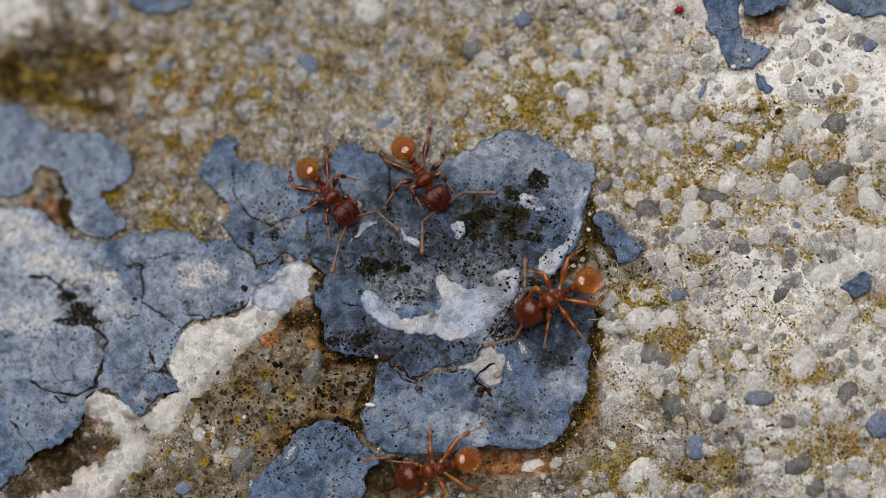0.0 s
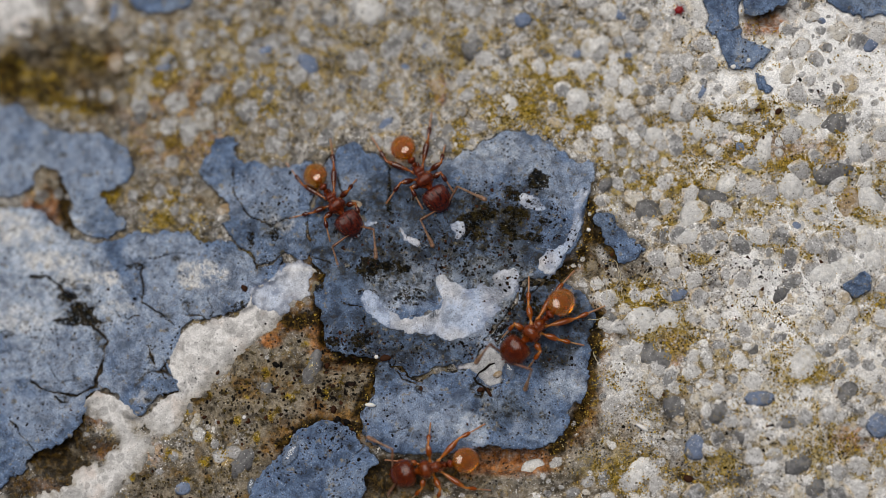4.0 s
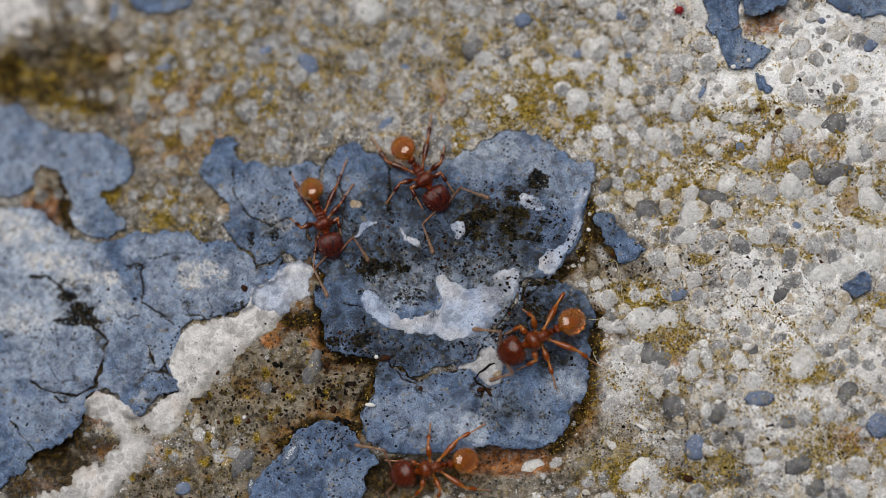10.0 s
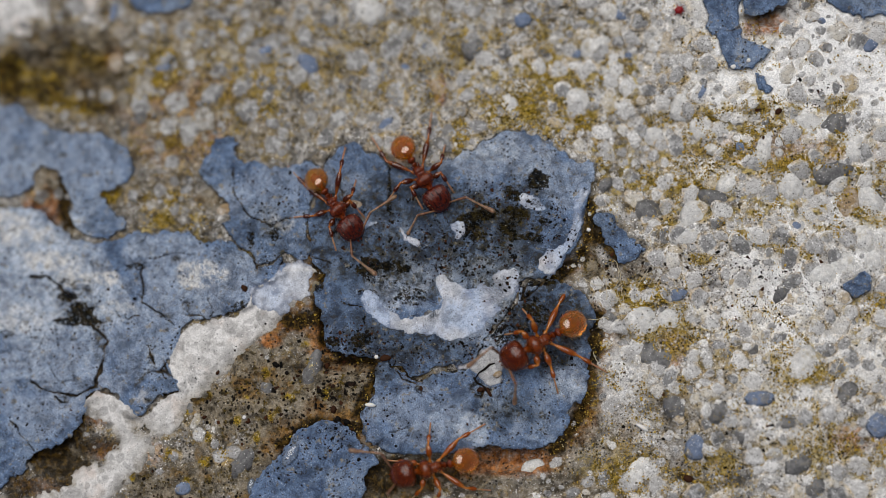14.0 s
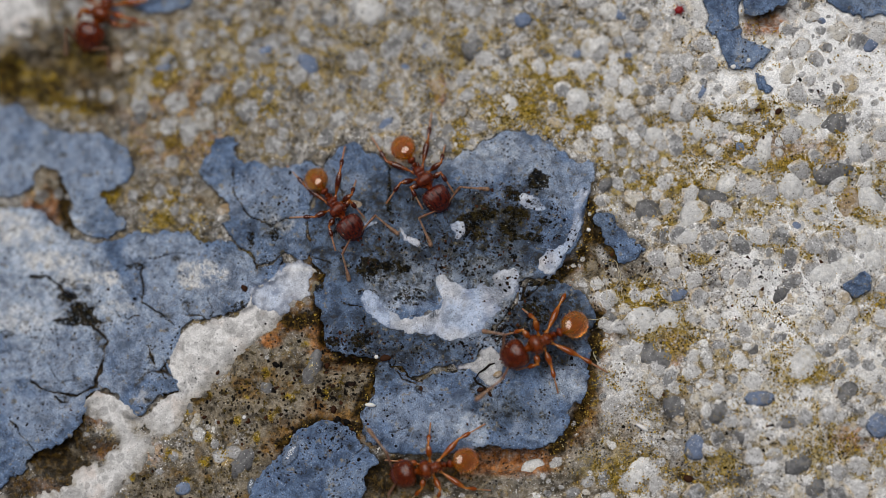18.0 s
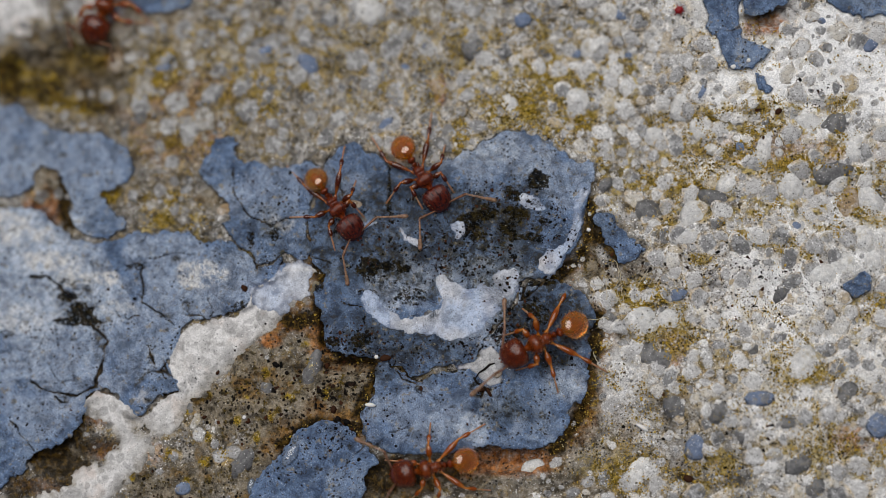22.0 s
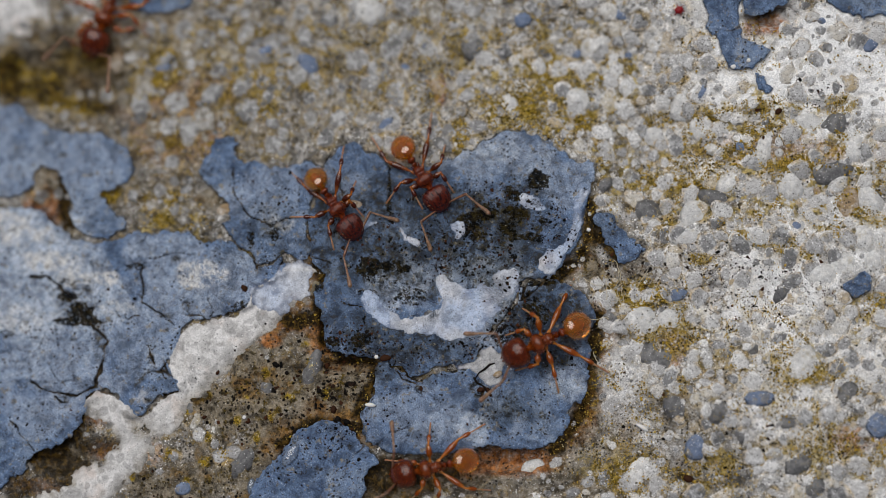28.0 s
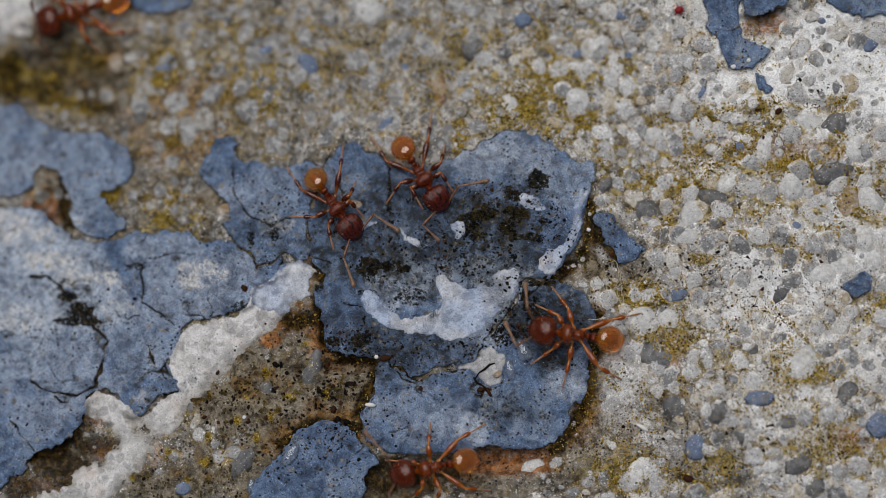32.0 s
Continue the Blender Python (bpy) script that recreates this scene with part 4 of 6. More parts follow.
CHALK_AND_FOLD += [(250, 620, 80, 80, .35), (80, 270, 160, 100, .35), (450, 340, 90, 60, .35), (760, 740, 130, 60, .3), (60, 440, 120, 80, 1), (20, 420, 60, 80, .8), (170, 520, 90, 60, .7), (380, 480, 70, 40, .5), (890, 275, 120, 50, .5), (1000, 320, 60, 60, .4), (760, 500, 70, 40, .6), (820, 740, 90, 40, .5), (590, 330, 60, 40, .3),
         (60, 720, 90, 60, .4), (720, 510, 80, 50, .8), (1010, 650, 40, 40, .5), (870, 500, 40, 30, .7)]


PIECES = {"far": [(-20, 260), (90, 265), (190, 290), (165, 385)], "plate": [(30, 430), (160, 450), (215, 520), (320, 510), (410, 490), (60, 570), (60, 660), (110, 610), (240, 640), (300, 600), (60, 745), (-10, 790), (250, 700)],
          "west": [(400, 300), (470, 340), (500, 420), (420, 390)], "centre": [(620, 320), (720, 380), (880, 280), (1010, 330), (860, 400), (620, 480), (760, 520), (640, 590), (780, 620), (950, 440)],
          "south": [(700, 720), (740, 770), (820, 730), (930, 750), (960, 580), (1000, 670)], "low": [(560, 800), (500, 860), (600, 860)], "north": [(1280, 20), (1300, 100)]}


def build_flakes():
    labels = {"far": "blue-grey paint crust, blurred, with ragged holes", "plate": "large cracked plate of chalky blue-grey paint", "west": "scalloped thin crust of blue-grey paint",
              "centre": "dark blue-grey paint crust with black soil specks", "south": "blue-grey paint sheet with a torn shaded lower rim", "low": "rounded tongue of blue-grey paint crust"}
    for n, (k, shape) in enumerate(FLAKE_SHAPE.items()):
        big = k in labels
        masks = {"soil": lambda u, v, d: zone(u, v, SOIL_AND_SHADE, 300, 0.5), "chalk_and_fold": lambda u, v, d: zone(u, v, CHALK_AND_FOLD, 320, 0.45), "dark": lambda u, v, d: zone(u, v, DARK, 330, 0.4), "crust": lambda u, v, d: zone(u, v, CRUST_AND_SHADE, 305, 0.75), "worn": lambda u, v, d: zone(u, v, WORN, 340, 0.6)}
        ob = build_crust("paint_flake", shape, PAINT, 40 + n, 6.5 if big else 5.0, 1.4, 2.0, 3.0 if big else 1.0, CRACKS if big else (), 2.2, 1.8, masks, 0.0, PIECES.get(k, ()))
        tagged(ob, labels.get(k, "small loose flake of blue-grey paint on concrete"), "paint flake", "flakes of blue-grey paint")


BAND_EDGE = [(566, 500), (540, 546), (512, 575), (468, 614), (432, 655), (392, 690), (348, 714), (332, 756), (300, 794), (264, 830), (230, 864), (200, 905)]
SMEARS = {"band": [(500, 520), (385, 610), (225, 740), (270, 770), (130, 870)], "crescent": [(680, 540), (770, 550), (850, 580)], "smear": [(-20, 10), (60, 10)]}
THIN = {"knob": 12, "band": 30, "smear": 24, "streaked": 24, "crescent": 4, "rim": 6, "scab": 10, "ledge": 8, "wedge": 7, "streak": 7, "dab": 6, "fleck": 7}


def build_plaster():
    for n, (k, shape) in enumerate(PLASTER_SHAPE.items()):
        on_paint = k not in ("band", "smear", "streaked")
        blue = 0.5 if k == "knob" else 1.0 if k == "rim" else 0.85 if k in ("crescent", "rim", "dab", "wedge", "ledge", "streak", "fleck") else (0.2 if k == "scab" else 0.0)
        masks = {"spot": lambda u, v, d: zone(u, v, [(722, 522, 62, 36, 1), (790, 560, 30, 14, .5), (880, 510, 30, 30, .6), (945, 360, 14, 8, .8), (870, 650, 40, 30, .4), (1015, 400, 10, 30, .4), (680, 545, 20, 10, .5)], 360, 0.5), "blue": lambda u, v, d, b=blue: np.clip(b * (0.8 + 0.5 * fbm(u, v, 40, 340, 3) + 0.4 * (u < 690) * (v > 480)), 0, 1), "thin": lambda u, v, d, w=THIN.get(k, 12), low=0.0 if k in THIN else 0.4: np.maximum(low, 1 - smooth(-d + 0.55 * w * fbm(u, v, 30, 350, 4, 0.6), 0.05 * w, w))}
        if k == "band":
            masks["thin"] = lambda u, v, d: np.maximum(1 - smooth(line_distance(u, v, BAND_EDGE) + 10 * fbm(u, v, 30, 350, 4, 0.6), 0, 40), (1 - smooth(-d + 14 * fbm(u, v, 30, 352, 4, 0.6), 2, 34)) * smooth(v - 0.3 * u, 650, 700))
        ob = build_crust("plaster_smear", shape, PLASTER_MAT, 80 + n, 1.0 if on_paint else 2.6, 1.3, 12.0, 0.0, (), 2.4, 0.8, masks, 0.6, SMEARS.get(k, ()), "plaster_piece")
        tagged(ob, "pale grey-white plaster residue smeared on concrete" if not on_paint else "whitish chalky residue on blue-grey paint", "plaster", "pale plaster residue")


# ---- ants ----
def loft(rows, segs=18, fine=3):
    """A closed body along x out of (x, half width, half height, z)."""
    rows = np.array(rows, float)
    t = np.arange(len(rows))
    ts = np.linspace(0, len(rows) - 1, (len(rows) - 1) * fine + 1)
    dense = []
    for s in ts:
        i = min(int(s), len(rows) - 2)
        f = s - i
        p0, p1, p2, p3 = rows[max(i - 1, 0)], rows[i], rows[i + 1], rows[min(i + 2, len(rows) - 1)]
        dense.append(0.5 * (2 * p1 + (p2 - p0) * f + (2 * p0 - 5 * p1 + 4 * p2 - p3) * f * f + (3 * p1 - p0 - 3 * p2 + p3) * f ** 3))
    verts, faces = [], []
    for x, w, hh, z in dense:
        for k in range(segs):
            a = 2 * math.pi * k / segs
            verts.append((x, max(w, 0.05) * math.cos(a), z + max(hh, 0.05) * math.sin(a)))
    for i in range(len(dense) - 1):
        for k in range(segs):
            a, b = i * segs + k, i * segs + (k + 1) % segs
            faces.append((a, b, b + segs, a + segs))
    faces.append(tuple(range(segs))[::-1])
    faces.append(tuple(range((len(dense) - 1) * segs, len(dense) * segs)))
    return np.array(verts) * S, faces


def bristles(rows, rng, count, length):
    """Fine hairs that stand out of a body given as for loft()."""
    rows = np.array(rows, float)
    verts, faces = [], []
    for _ in range(count):
        x = rng.uniform(rows[1, 0], rows[-2, 0])
        w, hh, z = (np.interp(x, rows[:, 0], rows[:, i]) for i in (1, 2, 3))
        a = rng.choice((0.0, math.pi)) + rng.normal(0, 0.55)
        root = np.array((x, w * math.cos(a), z + hh * math.sin(a)))
        out = np.array((rng.uniform(-0.7, 0.2), math.cos(a), math.sin(a)))
        out /= np.linalg.norm(out)
        tip = root + out * length * rng.uniform(0.6, 1.2)
        side = np.cross(out, (1, 0.3, 0.2))
        side /= np.linalg.norm(side)
        up = np.cross(out, side)
        n = len(verts)
        verts += [root + 0.22 * side, root - 0.11 * side + 0.19 * up, root - 0.11 * side - 0.19 * up, tip]
        faces += [(n, n + 1, n + 3), (n + 1, n + 2, n + 3), (n + 2, n, n + 3)]
    return np.array(verts) * S, faces


def limb(rows, bend=0.0, segs=8):
    """A slender limb along x out of (x, radius), bowed by bend."""
    length = rows[-1][0]
    return loft([(x, r, r, bend * math.sin(math.pi * x / length)) for x, r in rows], segs, 2)


HIPS = {"fore": (20, 8, 17), "mid": (6, 9, 16), "hind": (-7, 8, 17)}
KNEES = {"fore": (26, 29, 31), "mid": (2, 40, 33), "hind": (-42, 46, 34)}
TOES = {"fore": (60, 32, 0), "mid": (-4, 74, 0), "hind": (-84, 58, 0)}
FEMUR = {k: math.dist(HIPS[k], KNEES[k]) for k in HIPS}
SHIN = {k: math.dist(KNEES[k], TOES[k]) for k in HIPS}
ROOT = (73, 13, 25)
SCAPE, FLAG = 37.0, 58.0

GASTER_ROWS = [(-80, .5, .5, 14), (-79, 6, 5.2, 14), (-75, 13, 10, 15), (-68, 19.5, 14.5, 17), (-58, 22.5, 18, 20.5), (-48, 21.5, 18.5, 24), (-40, 17, 15.5, 26.5), (-35, 10, 9, 25.5), (-32, 4, 4, 23.5), (-31, .5, .5, 23.5)]
THORAX_ROWS = [(-14, .5, .5, 23), (-13, 5, 5, 23.5), (-9, 9, 9.5, 25), (-3, 10.5, 11.5, 26), (2, 9, 10, 25.5), (6, 11, 11.5, 26.5), (11, 16, 15, 28.5), (18, 17.5, 15.5, 28.5), (24, 14, 12.5, 27), (28, 8.5, 8, 26), (32, 5.5, 5.5, 25.5), (37, 4.5, 4.5, 25), (38, .5, .5, 25)]
HEAD_ROWS = [(34.5, .5, .5, 25), (35, 11, 8, 25.5), (37, 18, 12.5, 26), (41, 22.5, 16, 27), (48, 24.5, 18, 27), (56, 24.7, 18, 26), (64, 23.5, 16.5, 24), (71, 20, 13.5, 21), (76, 15, 10, 18), (79, 9, 6, 16), (80, .5, .5, 15)]
# dark core added inside the gaster so that its centre looks darker
CORE_ROWS = [(-65, .5, .5, 17), (-64, 3, 2.5, 17), (-60, 6, 4.5, 17.5), (-55, 7, 5.5, 18), (-49, 5.5, 4.5, 20), (-43, 2.5, 2.2, 22.5), (-36, 1.6, 1.5, 23.5), (-31, 1.2, 1.2, 23.5), (-30.5, .4, .4, 23.5)]
PETIOLE_ROWS = [(-22, .5, .5, 22), (-21.5, 4.5, 4.5, 23), (-19, 6, 7.5, 24.5), (-16.5, 4.6, 5.5, 24), (-13, 3, 3, 23), (-10, 3.2, 3.2, 23), (-9.5, .5, .5, 23)]
POST_ROWS = [(-34, .5, .5, 23.5), (-33.5, 4.5, 4.5, 23.5), (-29, 8, 8, 24.5), (-25.5, 7, 7.5, 24.5), (-22.5, 4, 4, 23), (-21, 3, 3, 22.5), (-20.5, .5, .5, 22.5)]


def ant_meshes():
    rng = np.random.default_rng(5)
    made = {}

    def keep(name, data, *mats):
        made[name] = mesh_from(name, data[0], data[1], *mats)

    keep("gaster", loft(GASTER_ROWS, 28, 4), GASTER_SHELL)
    keep("gut", loft(CORE_ROWS, 16, 3), CORE_SHELL)
    keep("spine", limb([(-1, .4), (-0.5, 1.8), (3, 1.2), (7, .5), (7.6, .1)], 0.8, 6), BODY_SHELL)
    keep("thorax", loft(THORAX_ROWS, 24, 4), BODY_SHELL)
    keep("head", loft(HEAD_ROWS, 28, 4), HEAD_SHELL)
    keep("petiole", loft(PETIOLE_ROWS, 16), BODY_SHELL)
    keep("postpetiole", loft(POST_ROWS, 16), BODY_SHELL)
    keep("gaster_bristles", bristles(GASTER_ROWS, rng, 64, 7.5), HAIR)
    keep("head_bristles", bristles(HEAD_ROWS, rng, 26, 4.0), HAIR)
    keep("thorax_bristles", bristles(THORAX_ROWS, rng, 24, 4.5), HAIR)
    bv, bf = BALL2
    made["eye"] = mesh_from("eye", bv * (4.2 * S, 2.0 * S, 3.4 * S), bf.tolist(), EYE_SHELL)
    keep("mandible", loft([(0, .5, .5, 0), (0.5, 4.5, 3, 0), (5, 4.4, 2.6, -1), (10, 3.0, 2, -2), (14, 1.0, 1, -2.6), (14.4, .2, .2, -2.6)], 10), BODY_SHELL)
    for k in HIPS:
        L = FEMUR[k]
        v, f = limb([(-2, .4), (-1.5, 3.4), (3, 3.6), (7, 2.0), (11, 2.2), (0.45 * L, 4.8), (0.66 * L, 5.8), (0.85 * L, 4.2), (0.95 * L, 2.1), (L, 2.2), (L + 1.5, .4)], 1.5)
        made["leg_" + k] = mesh_from("leg_" + k, v, f, LEG_SHELL)
        x = v[:, 0] / (S * L)
        add_mask(made["leg_" + k], "tone", 0.25 + 0.75 * (1 - smooth(np.abs(x - 0.62), 0.12, 0.36)))
        L = SHIN[k]
        a = 0.43 * L
        v, f = limb([(-1.8, .4), (-1.2, 2.3), (0.2 * a, 1.9), (0.42 * a, 3.4), (0.7 * a, 4.4), (0.93 * a, 3.2), (1.05 * a, 1.4), (1.5 * a, 1.5), (1.56 * a, 1.7), (1.85 * a, 1.5), (1.92 * a, 1.7), (L - 1.5, 1.3), (L, 1.6), (L + 1.5, .3)], 2.0)
        me = mesh_from("lower_leg_" + k, v, f, LEG_SHELL, FOOT_SHELL)
        for poly in me.polygons:
            poly.material_index = 1 if poly.center.x > 1.0 * a * S else 0
        x = v[:, 0] / (S * a)
        add_mask(me, "tone", 0.2 + 0.8 * (1 - smooth(np.abs(x - 0.62), 0.2, 0.42)))
        made["lower_" + k] = me
    keep("scape", limb([(-1, .4), (-0.5, 2.2), (3, 1.6), (10, 1.8), (24, 2.3), (33, 2.7), (SCAPE, 2.2), (SCAPE + 1.2, .4)], 2.0), SCAPE_SHELL)
    beads = [(-1, .3), (-0.5, 1.4), (4, 1.6), (5, 1.2)]
    for b in range(7):
        x = 6 + 4.4 * b
        beads += [(x, 1.2 + 0.06 * b), (x + 2.2, 1.6 + 0.08 * b), (x + 4.0, 1.2 + 0.06 * b)]
    beads += [(38, 2.6), (41, 3.0), (43, 2.6), (46, 3.4), (49, 3.0), (53, 3.6), (56, 2.6), (FLAG, 1.0), (FLAG + 0.5, .3)]
    keep("flagellum", limb([(x, 1.22 * r) for x, r in beads], -1.5), CLUB_SHELL)
    return made


ANT = ant_meshes()


def build_ant(label, pale=False):
    """One ant; returns its parts by role. It faces +x and stands on z = 0."""
    ant = tagged(new("ant"), label, "ant", "red ants on the concrete")
    roles = {"ant": ant}
    thorax = part("thorax", ANT["thorax"], ant, "dark red-brown wrinkled thorax")
    part("bristles", ANT["thorax_bristles"], thorax)
    part("petiole", ANT["petiole"], ant)
    part("postpetiole", ANT["postpetiole"], ant)
    gaster = part("gaster", ANT["gaster"], ant, "shiny amber translucent abdomen")
    part("bristles", ANT["gaster_bristles"], gaster, "fine pale hairs")
    part("gut", ANT["gut"], gaster, "dark core added to darken the amber abdomen's centre")
    head = part("head", ANT["head"], ant, "dark red head with fine ridges")
    part("bristles", ANT["head_bristles"], head)
    if pale:
        for ob, shell in ((thorax, PALE_BODY), (head, PALE_HEAD)):
            ob.material_slots[0].link = 'OBJECT'
            ob.material_slots[0].material = shell
            tagged(ob, "translucent orange-red " + ob.name.split(".")[0])
    for side in (1, -1):
        spine = part("spine", ANT["spine"], thorax, "short thorn at the back of the thorax")
        spine.matrix_basis = pose(-11 * S, side * 5.5 * S, 31 * S, 0, -28, 180 - side * 16)
        eye = part("eye", ANT["eye"], head, "black compound eye")
        eye.location = (58 * S, side * 22.0 * S, 29 * S)
        jaw = part("mandible", ANT["mandible"], head, "brown toothed jaw")
        jaw.matrix_basis = pose(69 * S, side * 6 * S, 11 * S, 0, 12, -side * 14)
        antenna = part("antenna", ANT["scape"], ant, "elbowed red-brown feeler")
        roles["antenna", side] = antenna
        roles["flagellum", side] = part("flagellum", ANT["flagellum"], antenna, "beaded pale club of the feeler")
        for k in HIPS:
            leg = part("leg", ANT["leg_" + k], ant)
            shin = part("lower_leg", ANT["lower_" + k], leg, "thin lower leg with a pale foot")
            roles["leg", k, side], roles["shin", k, side] = leg, shin
            if pale:
                for ob in (leg, shin):
                    ob.material_slots[0].link = 'OBJECT'
                    ob.material_slots[0].material = LIT_LEG
    return roles


def ant_pose(gu, gv, hu, hv, stand=0.0, size=1.0):
    """Pose of an ant whose gaster and head lie over two plan points."""
    g, h = at(gu, gv, 25 + stand), at(hu, hv, 25 + stand)
    mid = (g + h) / 2
    x = (h - g).normalized()
    y = Vector((0, 0, 1)).cross(x).normalized()
    z = x.cross(y)
    m = Matrix((x, y, z)).transposed().to_4x4()
    return Matrix.Translation(mid - z * 25 * S * size) @ m @ Matrix.Scale(size, 4)


def bone(a, b, up):
    """Pose of a limb from a to b; its bow points to up."""
    x = (b - a).normalized()
    y = up.cross(x)
    y = y.normalized() if y.length > 1e-9 else Vector((0, 1, 0))
    m = Matrix((x, y, x.cross(y))).transposed().to_4x4()
    return Matrix.Translation(a) @ m


def bend_leg(kind, side, toe):
    """Poses of the two leg pieces, in the ant's space, for a toe in the ant's space."""
    hip = Vector((HIPS[kind][0], side * HIPS[kind][1], HIPS[kind][2])) * S
    l1, l2 = FEMUR[kind] * S, SHIN[kind] * S
    way = toe - hip
    d = min(max(way.length, abs(l1 - l2) * 1.05), (l1 + l2) * 0.995)
    way.normalize()
    a = (l1 * l1 - l2 * l2 + d * d) / (2 * d)
    rise = math.sqrt(max(l1 * l1 - a * a, 0))
    hint = Vector((KNEES[kind][0] - HIPS[kind][0], side * (KNEES[kind][1] - HIPS[kind][1]), 8))
    pole = (hint - way * hint.dot(way)).normalized()
    knee = hip + way * a + pole * rise
    end = hip + way * d
    up = Vector((0, 0, 1))
    upper, lower = bone(hip, knee, up), bone(knee, end, up)
    return upper, upper.inverted() @ lower


def bend_antenna(side, elbow, tip):
    """Poses of the two pieces of a feeler for an elbow and a tip in the ant's space (flat)."""
    root = Vector((ROOT[0], side * ROOT[1], ROOT[2])) * S
    up = Vector((0, 0, 1))
    e = elbow - root
    flat = Vector((e.x, e.y, 0))
    e = flat + up * min(math.sqrt(max((SCAPE * S) ** 2 - flat.length_squared, 0)), 22 * S)
    elbow = root + e.normalized() * SCAPE * S
    f = tip - elbow
    flat = Vector((f.x, f.y, 0))
    drop = min(math.sqrt(max((FLAG * S) ** 2 - flat.length_squared, 0)), elbow.z - 3 * S)
    f = flat - up * max(drop, 0)
    upper = bone(root, elbow, up)
    lower = bone(elbow, elbow + f.normalized() * FLAG * S, up)
    return upper, upper.inverted() @ lower


def between(rows, t):
    """Linear values at t from rows (t, a, b, ...)."""
    ts = [r[0] for r in rows]
    return [float(np.interp(t, ts, [r[i] for r in rows])) for i in range(1, len(rows[0]))]


def animate(roles, body, feelers, toes, stances, times, stand=0.0, size=1.0):
    """Key one ant. body: (t, gaster u, v, head u, v); feelers: by side, (t, elbow u, v, tip u, v);
    toes: by (leg, side), (t, u, v); legs without rows are set down at the stances."""
    poses = {t: ant_pose(*between(body, t), stand, size) for t in times}
    still = len(body) == 1
    roles["ant"].scale = (size, size, size)
    if still:
        roles["ant"].matrix_basis = poses[times[0]]
    else:
        walk(roles["ant"], [(t, poses[t]) for t in times])
    for side in (1, -1):
        rows = feelers[side]
        upper, lower = [], []
        for t in sorted(set(times) | {r[0] for r in rows}):
            m = ant_pose(*between(body, t), stand, size)
            inv = m.inverted()
            eu, ev, tu, tv = between(rows, t)
            a, b = bend_antenna(side, inv @ at(eu, ev, 32 + stand), inv @ at(tu, tv, 18 + stand))
            upper.append((t, a))
            lower.append((t, b))
        walk(roles["antenna", side], upper)
        walk(roles["flagellum", side], lower)
        for k in HIPS:
            track = toes.get((k, side))
            if track is None:
                track = []
                for n, t in enumerate(stances):
                    m = ant_pose(*between(body, t), stand, size)
                    w = m @ (Vector((TOES[k][0], side * TOES[k][1], 0)) * S)
                    kk = DIST / (DIST - w.z)
                    u, v = w.x * kk / S + CU, CV - w.y * kk / S
                    if track:
                        track.append((t - 0.25, *track[-1][1:]))
                    track.append((t, u, v))
            upper, lower = [], []
            for t in (times[:1] if still and len(track) == 1 else times):
                u, v = between(track, t)
                m = ant_pose(*between(body, t), stand, size)
                a, b = bend_leg(k, side, m.inverted() @ at(u, v, float(surface(u, v)) + 1))
                upper.append((t, a))
                lower.append((t, b))
            if len(upper) == 1:
                roles["leg", k, side].matrix_basis = upper[0][1]
                roles["shin", k, side].matrix_basis = lower[0][1]
            else:
                walk(roles["leg", k, side], upper)
                walk(roles["shin", k, side], lower)


# ---- loose and small things ----
def scatter(rng, count, clear=4.0):
    """Random plan points on bare concrete."""
    p = np.stack((rng.uniform(-60, 1630, count), rng.uniform(-60, 940, count)), -1)
    sd = flake_edges(p[:, 0], p[:, 1])
    band = edge_distance(p[:, 0], p[:, 1], PLASTER_SHAPE["band"])
    ok = (sd > clear) & (band > clear)
    return p[ok]


def lay_grains():
    rng = np.random.default_rng(11)
    p = scatter(rng, 26000, clear=5)
    u, v = p[:, 0], p[:, 1]
    umber = np.maximum(zone(u, v, UMBER, 210, 0.4), zone(u, v, RUST, 220, 0.4))
    umber = np.maximum(umber, zone(u, v, MIRE_AND_SHADE, 268, 0.5))
    r = np.clip(4.2 * np.exp(0.62 * rng.standard_normal(len(p))), 2.2, 11.5)
    r = r * (1 + 0.25 * smooth(u, 820, 1050) * (1 - 0.5 * zone(u, v, FINE, 242, 0.4)) + 0.55 * smooth(900 - u, 0, 120) * smooth(280 - v, 0, 40))
    r = np.where(umber > 0.4, r * 0.7, r)
    keep = rng.uniform(0, 1, len(p)) > np.maximum(1.25 * umber, np.maximum(np.where((u < 220) & (v < 220), 0.7, np.where((u < 650) & (v < 430), 0.25, 0.0)), 0.6 * zone(u, v, WHITE, 240, 0.4)))
    keep &= (rng.uniform(0, 1, len(p)) < 0.5) & (fbm(u, v, 60, 402, 3) < 0.34)
    keep &= (flake_edges(u, v) > 18) | (r < 5)
    p, u, v, r = p[keep], u[keep], v[keep], r[keep]
    order = np.argsort(-r)
    cell, grid, taken = 34.0, {}, []
    for i in order:
        cu, cv = int(u[i] // cell), int(v[i] // cell)
        ok = True
        for a in (-2, -1, 0, 1, 2):
            for b in (-2, -1, 0, 1, 2):
                for j in grid.get((cu + a, cv + b), ()):
                    if math.hypot(u[i] - u[j], v[i] - v[j]) < 0.92 * (r[i] + r[j]) + 2:
                        ok = False
                        break
                if not ok:
                    break
            if not ok:
                break
        if ok:
            grid.setdefault((cu, cv), []).append(i)
            taken.append(i)
        if len(taken) >= 4200:
            break
    return p[taken], r[taken]


CAP = ((0.45, 0.94, 0.0), (0.75, 0.7, 0.2), (0.95, 0.3, 0.6), (1.14, -0.7, 1.0))


